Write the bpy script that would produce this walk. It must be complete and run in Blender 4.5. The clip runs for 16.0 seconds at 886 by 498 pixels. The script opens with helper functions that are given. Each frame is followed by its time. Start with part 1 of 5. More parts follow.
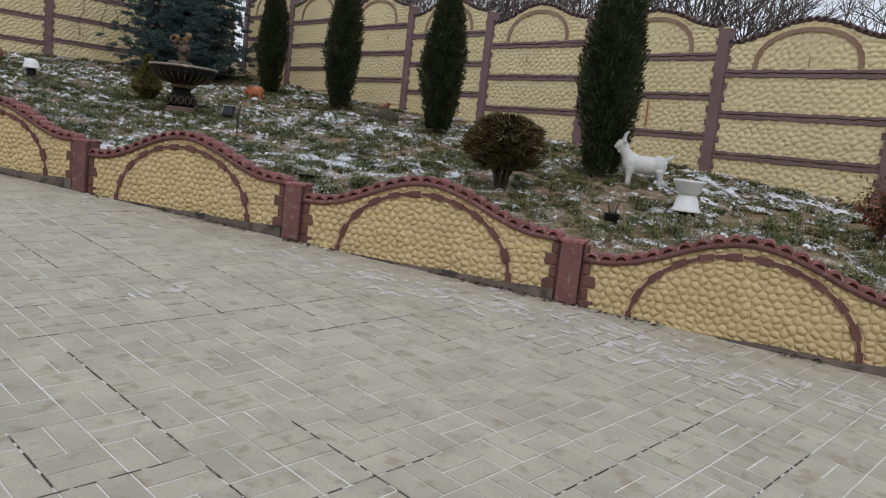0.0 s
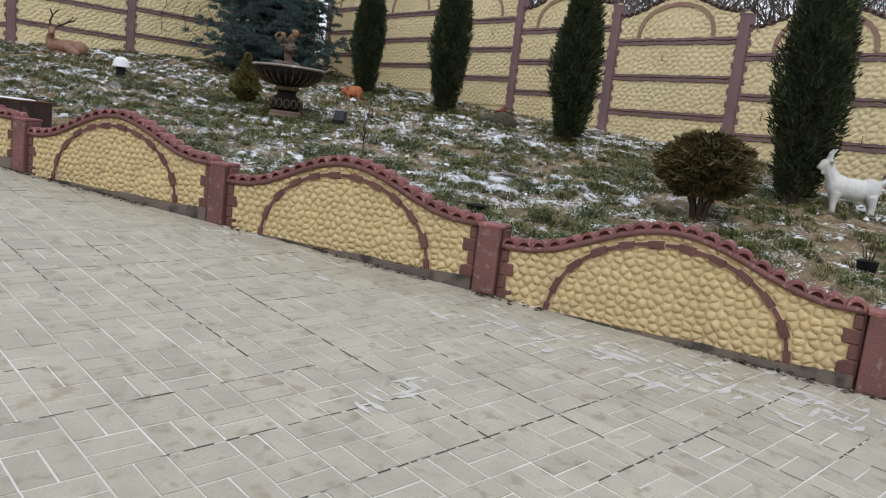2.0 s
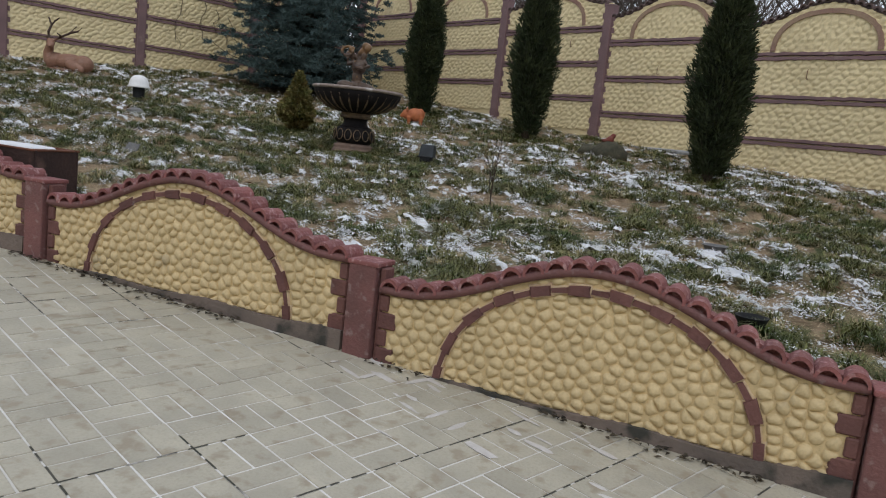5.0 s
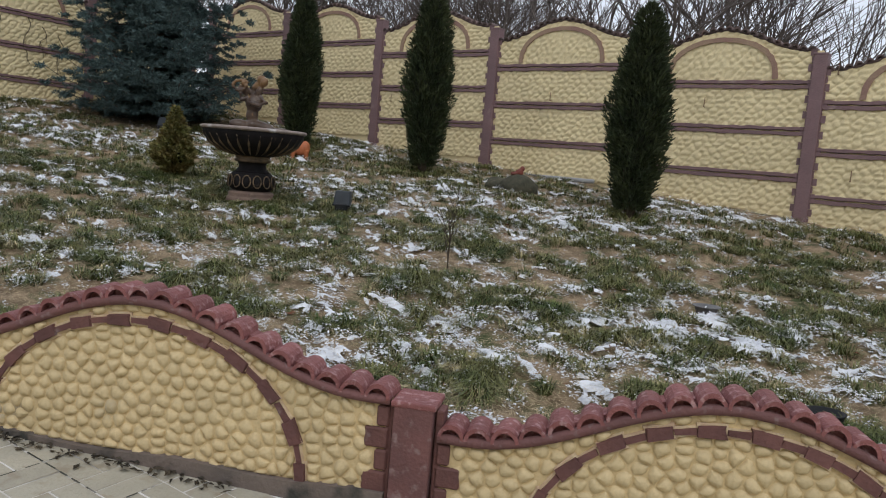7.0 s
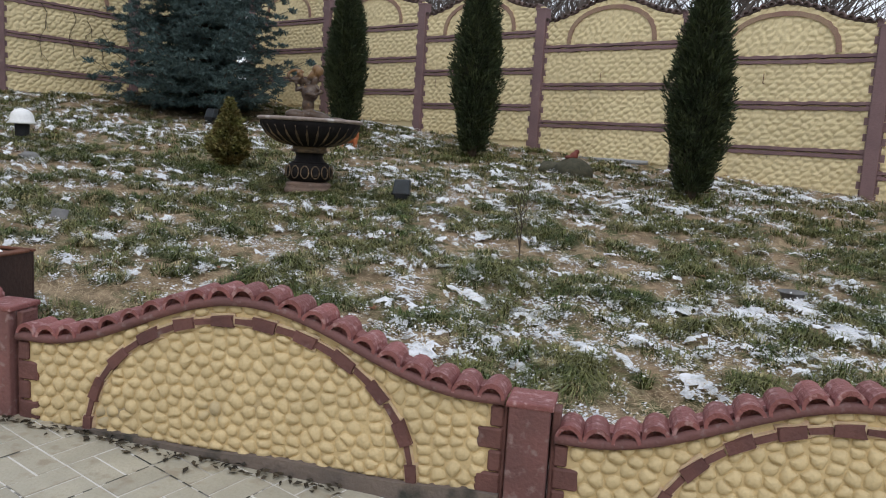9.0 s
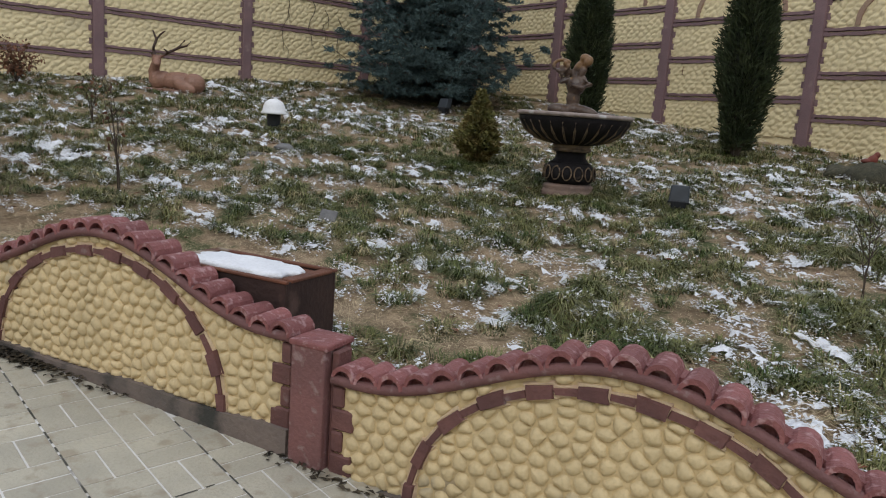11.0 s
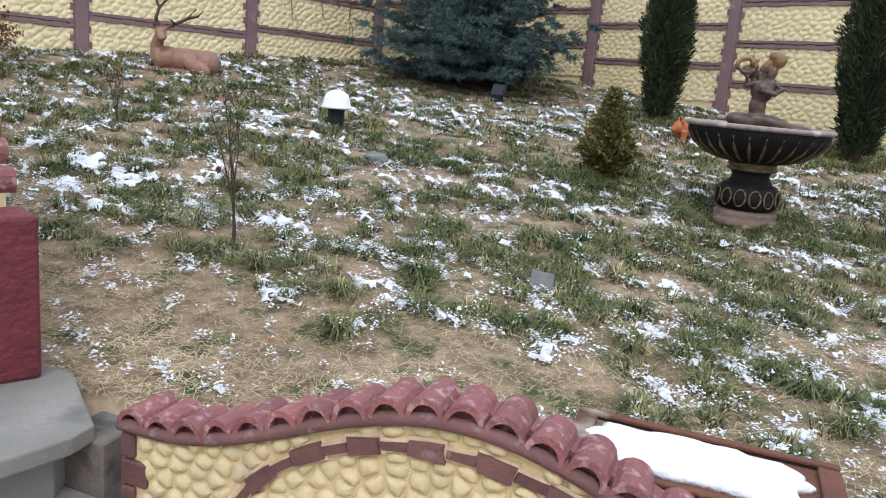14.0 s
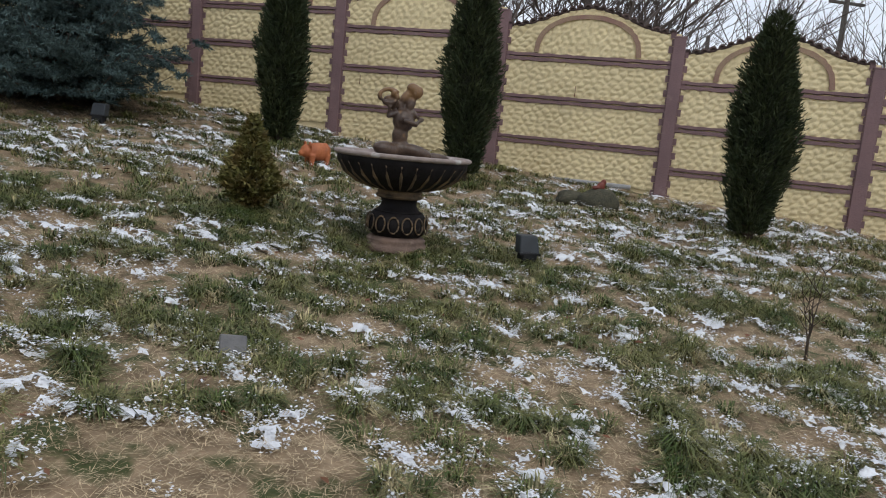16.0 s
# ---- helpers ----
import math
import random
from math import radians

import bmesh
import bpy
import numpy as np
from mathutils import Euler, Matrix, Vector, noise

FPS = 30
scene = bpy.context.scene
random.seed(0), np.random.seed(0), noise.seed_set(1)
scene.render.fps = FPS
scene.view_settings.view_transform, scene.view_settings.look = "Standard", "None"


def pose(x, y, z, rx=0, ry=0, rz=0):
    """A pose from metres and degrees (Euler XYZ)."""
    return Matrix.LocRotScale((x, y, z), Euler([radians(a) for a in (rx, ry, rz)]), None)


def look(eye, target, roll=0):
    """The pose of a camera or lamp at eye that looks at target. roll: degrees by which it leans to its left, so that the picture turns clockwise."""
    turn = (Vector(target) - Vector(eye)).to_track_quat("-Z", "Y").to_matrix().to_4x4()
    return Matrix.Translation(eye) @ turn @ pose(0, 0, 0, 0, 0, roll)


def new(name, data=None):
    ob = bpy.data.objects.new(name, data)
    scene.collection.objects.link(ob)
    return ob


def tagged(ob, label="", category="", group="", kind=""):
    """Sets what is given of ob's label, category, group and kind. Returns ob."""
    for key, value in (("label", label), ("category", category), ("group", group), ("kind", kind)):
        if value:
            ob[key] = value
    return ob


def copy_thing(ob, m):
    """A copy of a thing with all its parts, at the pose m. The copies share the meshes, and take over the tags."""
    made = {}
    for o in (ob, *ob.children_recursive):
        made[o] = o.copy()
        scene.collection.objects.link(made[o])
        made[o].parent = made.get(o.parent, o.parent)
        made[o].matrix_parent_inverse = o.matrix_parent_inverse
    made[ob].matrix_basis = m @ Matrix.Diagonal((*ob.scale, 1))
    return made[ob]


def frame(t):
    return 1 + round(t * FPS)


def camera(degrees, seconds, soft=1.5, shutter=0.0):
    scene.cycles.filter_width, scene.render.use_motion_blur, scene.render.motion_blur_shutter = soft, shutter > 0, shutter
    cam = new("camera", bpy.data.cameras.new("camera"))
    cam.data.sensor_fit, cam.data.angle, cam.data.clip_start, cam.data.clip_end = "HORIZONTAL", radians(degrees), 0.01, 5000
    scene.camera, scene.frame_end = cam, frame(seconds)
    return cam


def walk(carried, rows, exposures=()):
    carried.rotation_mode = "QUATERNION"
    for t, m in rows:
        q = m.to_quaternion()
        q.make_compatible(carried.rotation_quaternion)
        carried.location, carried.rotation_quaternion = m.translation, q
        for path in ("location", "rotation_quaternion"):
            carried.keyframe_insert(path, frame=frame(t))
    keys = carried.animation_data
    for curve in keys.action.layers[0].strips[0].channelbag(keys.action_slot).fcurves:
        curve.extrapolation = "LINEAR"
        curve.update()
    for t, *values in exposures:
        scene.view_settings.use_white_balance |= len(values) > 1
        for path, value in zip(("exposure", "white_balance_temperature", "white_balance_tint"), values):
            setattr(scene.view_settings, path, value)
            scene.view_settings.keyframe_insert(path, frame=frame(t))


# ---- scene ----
cam = camera(60.3, 16.0, 1.1)
PATH = [
    (0, (7.164, -4.743, 0.634), (6.441, -2.899, 0.364), 6.4),
    (0.5, (6.836, -4.578, 0.672), (6.058, -2.761, 0.368), 6.1),
    (1, (6.406, -4.546, 0.702), (5.618, -2.735, 0.386), 7.0),
    (1.5, (6.056, -4.35, 0.71), (5.246, -2.551, 0.38), 6.8),
    (2, (5.721, -4.18, 0.76), (4.901, -2.382, 0.45), 6.7),
    (2.5, (5.312, -4.097, 0.814), (4.502, -2.291, 0.531), 7.0),
    (3, (5.052, -3.834, 0.851), (4.238, -2.027, 0.583), 6.4),
    (3.5, (4.7, -3.67, 0.843), (3.89, -1.859, 0.591), 6.8),
    (4, (4.319, -3.471, 0.891), (3.494, -1.669, 0.627), 6.7),
    (4.2, (4.188, -3.328, 0.888), (3.353, -1.532, 0.612), 6.4),
    (6.3, (2.818, -2.687, 1.105), (2.269, -0.778, 0.864), 6.0),
    (6.5, (2.703, -2.666, 1.143), (2.205, -0.742, 0.915), 5.7),
    (7, (2.574, -2.457, 1.15), (2.201, -0.505, 0.925), 4.8),
    (7.5, (2.49, -2.321, 1.16), (2.208, -0.356, 0.918), 4.1),
    (8, (2.393, -2.371, 1.167), (2.112, -0.407, 0.914), 3.3),
    (8.5, (2.344, -2.397, 1.161), (2.014, -0.444, 0.883), 3.0),
    (9, (2.289, -2.434, 1.165), (1.845, -0.504, 0.89), 3.4),
    (9.5, (2.179, -2.453, 1.163), (1.555, -0.574, 0.883), 3.5),
    (10, (2.026, -2.222, 1.203), (1.221, -0.422, 0.872), 3.6),
    (10.2, (1.957, -2.169, 1.196), (1.093, -0.4, 0.845), 3.6),
    (12.3, (0.427, -1.818, 1.265), (-0.461, -0.055, 0.946), 4.7),
    (12.5, (0.316, -1.789, 1.273), (-0.555, -0.023, 0.924), 4.4),
    (13, (0.033, -1.618, 1.343), (-0.911, 0.093, 0.917), 2.2),
    (13.5, (-0.276, -1.562, 1.336), (-1.158, 0.177, 0.891), 3.4),
    (14, (-0.579, -1.488, 1.391), (-1.254, 0.346, 0.969), 5.2),
    (14.5, (-0.738, -1.278, 1.429), (-1.236, 0.624, 1.063), 3.4),
    (15, (-0.889, -1.222, 1.483), (-1.08, 0.745, 1.178), 3.3),
    (15.3, (-0.942, -1.244, 1.506), (-0.933, 0.736, 1.221), 3.0),
    (15.5, (-0.958, -1.189, 1.48), (-0.813, 0.788, 1.211), 3.4),
    (16, (-1.041, -1.182, 1.462), (-0.7, 0.766, 1.167), 5.6),
]
EXPOSURES = [(0, -0.1, 6380, 10), (0.5, 0.25, 6380, 10), (1.5, 0.31, 6380, 10), (2.5, 0.11, 6380, 10), (3.5, 0.05, 6380, 10), (4.2, -0.17, 6380, 10), (6.5, 0.13, 6380, 10), (7, 0.02, 6380, 10), (8, 0.23, 6380, 10), (9, 0.21, 6380, 10), (10.2, 0.01, 6380, 10), (12.3, 0.27, 6380, 10), (12.7, 0.51, 6380, 10), (13, 0.71, 5980, 10), (13.6, 0.86, 5980, 10), (14.5, 0.79, 5980, 10), (15, 0.57, 5980, 10), (15.5, -0.02, 6380, 10), (16, 0.07, 6380, 10)]
walk(cam, [(t, look(e, g, r)) for t, e, g, r in PATH], EXPOSURES)

# ---- world, sun, exposure ----
world = bpy.data.worlds.new("overcast")
scene.world = world
world.use_nodes = True
wn = world.node_tree
wn.nodes.clear()
sky = wn.nodes.new("ShaderNodeTexSky")
sky.sky_type, sky.sun_disc = "NISHITA", False
sky.sun_elevation, sky.sun_rotation = radians(48), radians(200)
cloud = wn.nodes.new("ShaderNodeMix")
cloud.data_type = "RGBA"
cloud.inputs[0].default_value = 0.82
cloud.inputs[7].default_value = (8.6, 9.0, 9.8, 1)
wn.links.new(sky.outputs[0], cloud.inputs[6])
back = wn.nodes.new("ShaderNodeBackground")
back.inputs[1].default_value = 0.1
wn.links.new(cloud.outputs[2], back.inputs[0])
wout = wn.nodes.new("ShaderNodeOutputWorld")
wn.links.new(back.outputs[0], wout.inputs[0])
sun_data = bpy.data.lights.new("sun", "SUN")
sun_data.energy, sun_data.angle, sun_data.color = 0.9, radians(25), (1.0, 0.96, 0.9)
sun = new("sun", sun_data)
sun.matrix_world = look((0, 0, 0), (-0.34 * 0.669, 0.94 * 0.669, -0.743))


# ---- materials ----
def surf(name, a, b, scale=6.0, rough=0.8, bump=0.3, fine=60.0, metal=0.0, dirt=None, dirt_at=0.62, dirt_scale=2.0, vary=0.0, island=False, spec=0.35, stretch=(1, 1, 1)):
    """A surface of two colours mixed by a coarse and a fine noise, stains with a shape of their own, and a fine relief."""
    m = bpy.data.materials.new(name)
    m.use_nodes = True
    nt = m.node_tree
    N, L = nt.nodes, nt.links
    p = N["Principled BSDF"]
    geo = N.new("ShaderNodeNewGeometry")
    mp = N.new("ShaderNodeMapping")
    mp.inputs["Scale"].default_value = stretch
    L.new(geo.outputs["Position"], mp.inputs[0])

    def noise_at(s, detail=4.0):
        n = N.new("ShaderNodeTexNoise")
        n.inputs["Scale"].default_value, n.inputs["Detail"].default_value = s, detail
        L.new(mp.outputs[0], n.inputs["Vector"])
        return n.outputs[0]

    def mixed(f, c1, c2):
        x = N.new("ShaderNodeMix")
        x.data_type = "RGBA"
        L.new(f, x.inputs[0])
        for s, c in ((6, c1), (7, c2)):
            if isinstance(c, tuple):
                x.inputs[s].default_value = (*c, 1)
            else:
                L.new(c, x.inputs[s])
        return x.outputs[2]

    def ramp(f, lo, hi):
        r = N.new("ShaderNodeMapRange")
        r.inputs[1].default_value, r.inputs[2].default_value = lo, hi
        L.new(f, r.inputs[0])
        return r.outputs[0]

    n1, n2 = noise_at(scale), noise_at(fine)
    col = mixed(ramp(n1, 0.35, 0.65), a, b)
    dark = tuple(v * 0.72 for v in a)
    half = N.new("ShaderNodeMath")
    half.operation = "MULTIPLY"
    half.inputs[1].default_value = 0.55
    L.new(ramp(n2, 0.45, 0.75), half.inputs[0])
    col = mixed(half.outputs[0], col, dark)
    if dirt:
        col = mixed(ramp(noise_at(dirt_scale, 8.0), dirt_at, dirt_at + 0.12), col, dirt)
    if vary:
        r = geo.outputs["Random Per Island"] if island else N.new("ShaderNodeObjectInfo").outputs["Random"]
        h = N.new("ShaderNodeHueSaturation")
        mr = N.new("ShaderNodeMapRange")
        mr.inputs[3].default_value, mr.inputs[4].default_value = 1 - vary, 1 + vary
        L.new(r, mr.inputs[0])
        L.new(mr.outputs[0], h.inputs["Value"])
        L.new(col, h.inputs["Color"])
        col = h.outputs[0]
    L.new(col, p.inputs["Base Color"])
    p.inputs["Roughness"].default_value, p.inputs["Metallic"].default_value = rough, metal
    p.inputs["Specular IOR Level"].default_value = spec
    if bump:
        bp = N.new("ShaderNodeBump")
        bp.inputs["Strength"].default_value, bp.inputs["Distance"].default_value = bump, 0.01
        L.new(n2, bp.inputs["Height"])
        L.new(bp.outputs[0], p.inputs["Normal"])
    return m


YELLOW = surf("yellow_paint", (0.64, 0.51, 0.295), (0.565, 0.455, 0.265), 5, 0.7, 0.25, 90, dirt=(0.40, 0.34, 0.23), dirt_at=0.66, dirt_scale=3.5, vary=0.05)
YELLOW_BED = surf("yellow_paint_recess", (0.64, 0.50, 0.28), (0.56, 0.44, 0.25), 5, 0.8, 0.4, 90, dirt=(0.3, 0.25, 0.17), dirt_at=0.66, dirt_scale=3.0)
YELLOW_FAR = surf("pale_yellow_paint", (0.78, 0.66, 0.40), (0.70, 0.59, 0.355), 1.6, 0.8, 0.3, 50, dirt=(0.5, 0.43, 0.28), dirt_at=0.66, dirt_scale=1.3)
RED = surf("oxide_red_paint", (0.17, 0.082, 0.074), (0.12, 0.06, 0.057), 9, 0.65, 0.5, 70, dirt=(0.26, 0.2, 0.19), dirt_at=0.66, dirt_scale=14, vary=0.1, spec=0.25)
POSTRED = surf("worn_red_post_paint", (0.20, 0.095, 0.09), (0.145, 0.075, 0.073), 6, 0.7, 0.5, 70, dirt=(0.25, 0.17, 0.165), dirt_at=0.58, dirt_scale=24, vary=0.12, spec=0.25)
RED_TILE = surf("oxide_red_coping", (0.27, 0.105, 0.10), (0.20, 0.08, 0.078), 9, 0.6, 0.6, 80, dirt=(0.37, 0.22, 0.22), dirt_at=0.55, dirt_scale=38, vary=0.12, spec=0.25)
BROWN_TILE = surf("weathered_brown_coping", (0.13, 0.085, 0.075), (0.085, 0.06, 0.055), 9, 0.7, 0.5, 60, vary=0.25)
PURPLE = surf("mauve_paint", (0.22, 0.138, 0.142), (0.175, 0.113, 0.117), 3, 0.7, 0.4, 60, dirt=(0.28, 0.2, 0.19), dirt_at=0.64, dirt_scale=5)
BURGUNDY = surf("burgundy_render", (0.16, 0.028, 0.034), (0.11, 0.022, 0.027), 20, 0.6, 0.9, 45)
CONCRETE = surf("weathered_concrete", (0.26, 0.245, 0.215), (0.18, 0.17, 0.15), 3, 0.85, 0.5, 70, dirt=(0.12, 0.115, 0.1), dirt_at=0.57, dirt_scale=4)
PLINTH = surf("dirty_concrete_foot", (0.2, 0.16, 0.14), (0.13, 0.11, 0.1), 4, 0.9, 0.6, 60, dirt=(0.05, 0.05, 0.045), dirt_at=0.52, dirt_scale=6)
PAVER = surf("paving_block", (0.465, 0.435, 0.35), (0.385, 0.362, 0.295), 5.0, 0.62, 0.35, 90, dirt=(0.33, 0.29, 0.22), dirt_at=0.55, dirt_scale=13.0, vary=0.07)
PAVER_FAR = surf("paving_blocks", (0.465, 0.435, 0.35), (0.385, 0.362, 0.295), 5.0, 0.62, 0.35, 90, dirt=(0.33, 0.29, 0.22), dirt_at=0.55, dirt_scale=13.0, vary=0.07, island=True)
JOINT = surf("pale_joint_sand", (0.74, 0.73, 0.71), (0.56, 0.54, 0.5), 3, 0.95, 0.2, 150, dirt=(0.16, 0.15, 0.13), dirt_at=0.62, dirt_scale=1.7)
GAP = surf("dark_joint_soil", (0.06, 0.062, 0.05), (0.10, 0.095, 0.08), 12, 0.95, 0.4, 90, dirt=(0.45, 0.43, 0.4), dirt_at=0.55, dirt_scale=5)
SOIL = surf("thatch_and_soil", (0.36, 0.265, 0.17), (0.16, 0.115, 0.07), 10, 0.95, 1.0, 70, dirt=(0.07, 0.085, 0.032), dirt_at=0.51, dirt_scale=5.5)
GRASS = surf("grass_blade", (0.06, 0.092, 0.02), (0.205, 0.2, 0.075), 4.5, 0.55, 0.0, 30, vary=0.62, island=True, dirt=(0.46, 0.39, 0.22), dirt_at=0.57, dirt_scale=7)
STRAW = surf("dry_grass", (0.62, 0.50, 0.32), (0.40, 0.31, 0.19), 3, 0.8, 0.0, 30, vary=0.35, island=True)
FROST = surf("thin_frost_film", (0.62, 0.60, 0.58), (0.52, 0.495, 0.47), 14, 0.7, 0.2, 120)
LEAFLITTER = surf("wet_leaf_litter", (0.035, 0.03, 0.022), (0.07, 0.055, 0.035), 9, 0.8, 0.3, 60, vary=0.5, island=True)
SNOW = surf("old_snow", (0.82, 0.84, 0.87), (0.72, 0.74, 0.78), 6, 0.6, 0.6, 70, spec=0.3)
THUJA = surf("thuja_foliage", (0.026, 0.040, 0.016), (0.05, 0.062, 0.024), 5, 0.7, 0.0, 30, vary=0.45, island=True)
# near-black colour standing in for the shade deep inside the crowns
CROWN_SHADE = surf("crown_shade", (0.012, 0.016, 0.008), (0.02, 0.022, 0.012), 8, 0.95, 0.6, 40)
SPRUCE = surf("blue_spruce_needles", (0.082, 0.13, 0.13), (0.05, 0.08, 0.076), 2.2, 0.65, 0.0, 30, vary=0.4, island=True)
DWARF = surf("dwarf_conifer_needles", (0.13, 0.135, 0.04), (0.17, 0.12, 0.045), 7, 0.75, 0.0, 30, vary=0.4, island=True)
BUSH = surf("brown_green_bush", (0.085, 0.075, 0.028), (0.12, 0.085, 0.035), 5, 0.75, 0.0, 30, vary=0.5, island=True)
DRYLEAF = surf("dry_brown_leaf", (0.2, 0.085, 0.045), (0.14, 0.07, 0.04), 5, 0.8, 0.0, 30, vary=0.4, island=True)
BARK = surf("bark", (0.085, 0.065, 0.05), (0.055, 0.042, 0.034), 12, 0.9, 0.8, 40)
TWIG = surf("bare_twigs", (0.105, 0.088, 0.078), (0.07, 0.058, 0.053), 2, 0.9, 0.0, 40)
BLACK = surf("black_plastic", (0.013, 0.014, 0.016), (0.02, 0.021, 0.023), 8, 0.6, 0.15, 60, spec=0.2)
GREYGLASS = surf("dusty_lamp_head", (0.035, 0.042, 0.05), (0.025, 0.03, 0.035), 8, 0.5, 0.05, 60, spec=0.25)
WHITE = surf("white_enamel", (0.8, 0.81, 0.82), (0.74, 0.75, 0.76), 5, 0.5, 0.1, 60)
IRON = surf("dark_painted_stone", (0.009, 0.008, 0.009), (0.017, 0.015, 0.016), 8, 0.6, 0.3, 60, dirt=(0.09, 0.07, 0.055), dirt_at=0.66, dirt_scale=9, spec=0.12)
IRON_RIB = surf("rubbed_gold_rib", (0.19, 0.13, 0.075), (0.05, 0.038, 0.028), 14, 0.55, 0.4, 60)
RIMSTONE = surf("worn_stone_rim", (0.33, 0.27, 0.24), (0.22, 0.18, 0.165), 10, 0.75, 0.5, 60, dirt=(0.62, 0.6, 0.6), dirt_at=0.58, dirt_scale=8)
FOOTSTONE = surf("worn_pinkish_stone", (0.2, 0.135, 0.105), (0.12, 0.085, 0.07), 10, 0.75, 0.5, 60, dirt=(0.3, 0.22, 0.18), dirt_at=0.62, dirt_scale=8)
BRONZE = surf("bronze_paint", (0.048, 0.031, 0.024), (0.10, 0.066, 0.046), 12, 0.34, 0.35, 70, dirt=(0.3, 0.17, 0.07), dirt_at=0.64, dirt_scale=9, spec=0.35)
RUST = surf("rusty_steel", (0.16, 0.062, 0.035), (0.10, 0.045, 0.03), 7, 0.8, 0.5, 70, dirt=(0.3, 0.25, 0.19), dirt_at=0.58, dirt_scale=6)
DARKSTEEL = surf("dark_box_side", (0.035, 0.02, 0.018), (0.055, 0.03, 0.025), 5, 0.7, 0.4, 50, dirt=(0.1, 0.06, 0.05), dirt_at=0.6, dirt_scale=9)
GREYSTEEL = surf("grey_weathered_edge", (0.3, 0.27, 0.22), (0.2, 0.18, 0.15), 9, 0.8, 0.4, 60, dirt=(0.15, 0.08, 0.045), dirt_at=0.58, dirt_scale=7)
MOSS = surf("dark_mossy_rock", (0.05, 0.05, 0.035), (0.085, 0.08, 0.055), 14, 0.95, 1.0, 60, dirt=(0.16, 0.14, 0.1), dirt_at=0.6, dirt_scale=18)
STONE = surf("grey_stone", (0.2, 0.2, 0.2), (0.13, 0.13, 0.135), 9, 0.9, 0.6, 50)
DEER = surf("brown_painted_plaster", (0.21, 0.11, 0.075), (0.30, 0.165, 0.115), 6, 0.45, 0.2, 60, dirt=(0.6, 0.5, 0.42), dirt_at=0.68, dirt_scale=6)
ANTLER = surf("dark_antler", (0.07, 0.035, 0.02), (0.045, 0.025, 0.017), 12, 0.6, 0.3, 60)
GOAT = surf("white_painted_plaster", (0.66, 0.66, 0.65), (0.55, 0.56, 0.56), 6, 0.6, 0.3, 60, dirt=(0.42, 0.4, 0.37), dirt_at=0.66, dirt_scale=8)
TERRA = surf("red_figure", (0.2, 0.05, 0.035), (0.13, 0.04, 0.03), 14, 0.6, 0.3, 60)
ORANGE = surf("orange_painted_plaster", (0.45, 0.145, 0.055), (0.36, 0.11, 0.045), 9, 0.55, 0.3, 60, dirt=(0.25, 0.11, 0.05), dirt_at=0.64, dirt_scale=16)
MORTAR = surf("chipped_pale_edge", (0.62, 0.5, 0.33), (0.5, 0.36, 0.25), 30, 0.85, 0.4, 90)
PIPE = surf("grey_pipe", (0.34, 0.345, 0.35), (0.27, 0.275, 0.28), 6, 0.6, 0.1, 60)
WOODPOLE = surf("old_wood_pole", (0.06, 0.055, 0.05), (0.09, 0.08, 0.07), 6, 0.9, 0.3, 40)


def banded(m, lo, hi, colour):
    """Paints the upper part of a figure, above a height in its own space, another colour."""
    nt = m.node_tree
    p = nt.nodes["Principled BSDF"]
    old = p.inputs["Base Color"].links[0].from_socket
    tc, sp, mr, mx = (nt.nodes.new("ShaderNode" + n) for n in ("TexCoord", "SeparateXYZ", "MapRange", "Mix"))
    mx.data_type = "RGBA"
    nt.links.new(tc.outputs["Object"], sp.inputs[0])
    nt.links.new(sp.outputs[2], mr.inputs[0])
    mr.inputs[1].default_value, mr.inputs[2].default_value = lo, hi
    nt.links.new(mr.outputs[0], mx.inputs[0])
    nt.links.new(old, mx.inputs[6])
    mx.inputs[7].default_value = (*colour, 1)
    nt.links.new(mx.outputs[2], p.inputs["Base Color"])


banded(DEER, 0.455, 0.475, (0.05, 0.027, 0.018))
banded(BRONZE, 0.385, 0.42, (0.17, 0.095, 0.042))


# ---- mesh helpers ----
def mesh(name, verts, faces, mat, smooth=False):
    me = bpy.data.meshes.new(name)
    me.from_pydata([tuple(v) for v in verts], [], [tuple(f) for f in faces])
    me.materials.append(mat)
    if smooth:
        me.polygons.foreach_set("use_smooth", [True] * len(me.polygons))
    me.update()
    return me


def mesh_np(name, verts, tris, mat):
    """A large mesh of triangles from two arrays."""
    me = bpy.data.meshes.new(name)
    v, f = np.ascontiguousarray(verts, dtype=np.float32), np.ascontiguousarray(tris, dtype=np.int32)
    me.vertices.add(len(v))
    me.vertices.foreach_set("co", v.ravel())
    me.loops.add(f.size)
    me.loops.foreach_set("vertex_index", f.ravel())
    me.polygons.add(len(f))
    me.polygons.foreach_set("loop_start", np.arange(0, f.size, 3, dtype=np.int32))
    me.materials.append(mat)
    me.update(calc_edges=True)
    return me


def put(name, me, parent=None, m=None, label=""):
    ob = new(name, me)
    if parent is not None:
        ob.parent = parent
    if m is not None:
        ob.matrix_basis = m
    if label:
        ob["label"] = label
    return ob


def thing(name, m, label, category, group="", kind=""):
    ob = new(name)
    ob.empty_display_size = 0.1
    ob.matrix_basis = m
    return tagged(ob, label, category, group, kind)


def part(name, bm, mat, parent, label="", m=None, smooth=False):
    me = bpy.data.meshes.new(name)
    bm.to_mesh(me)
    bm.free()
    me.materials.append(mat)
    if smooth:
        me.polygons.foreach_set("use_smooth", [True] * len(me.polygons))
    return put(name, me, parent, m, label)


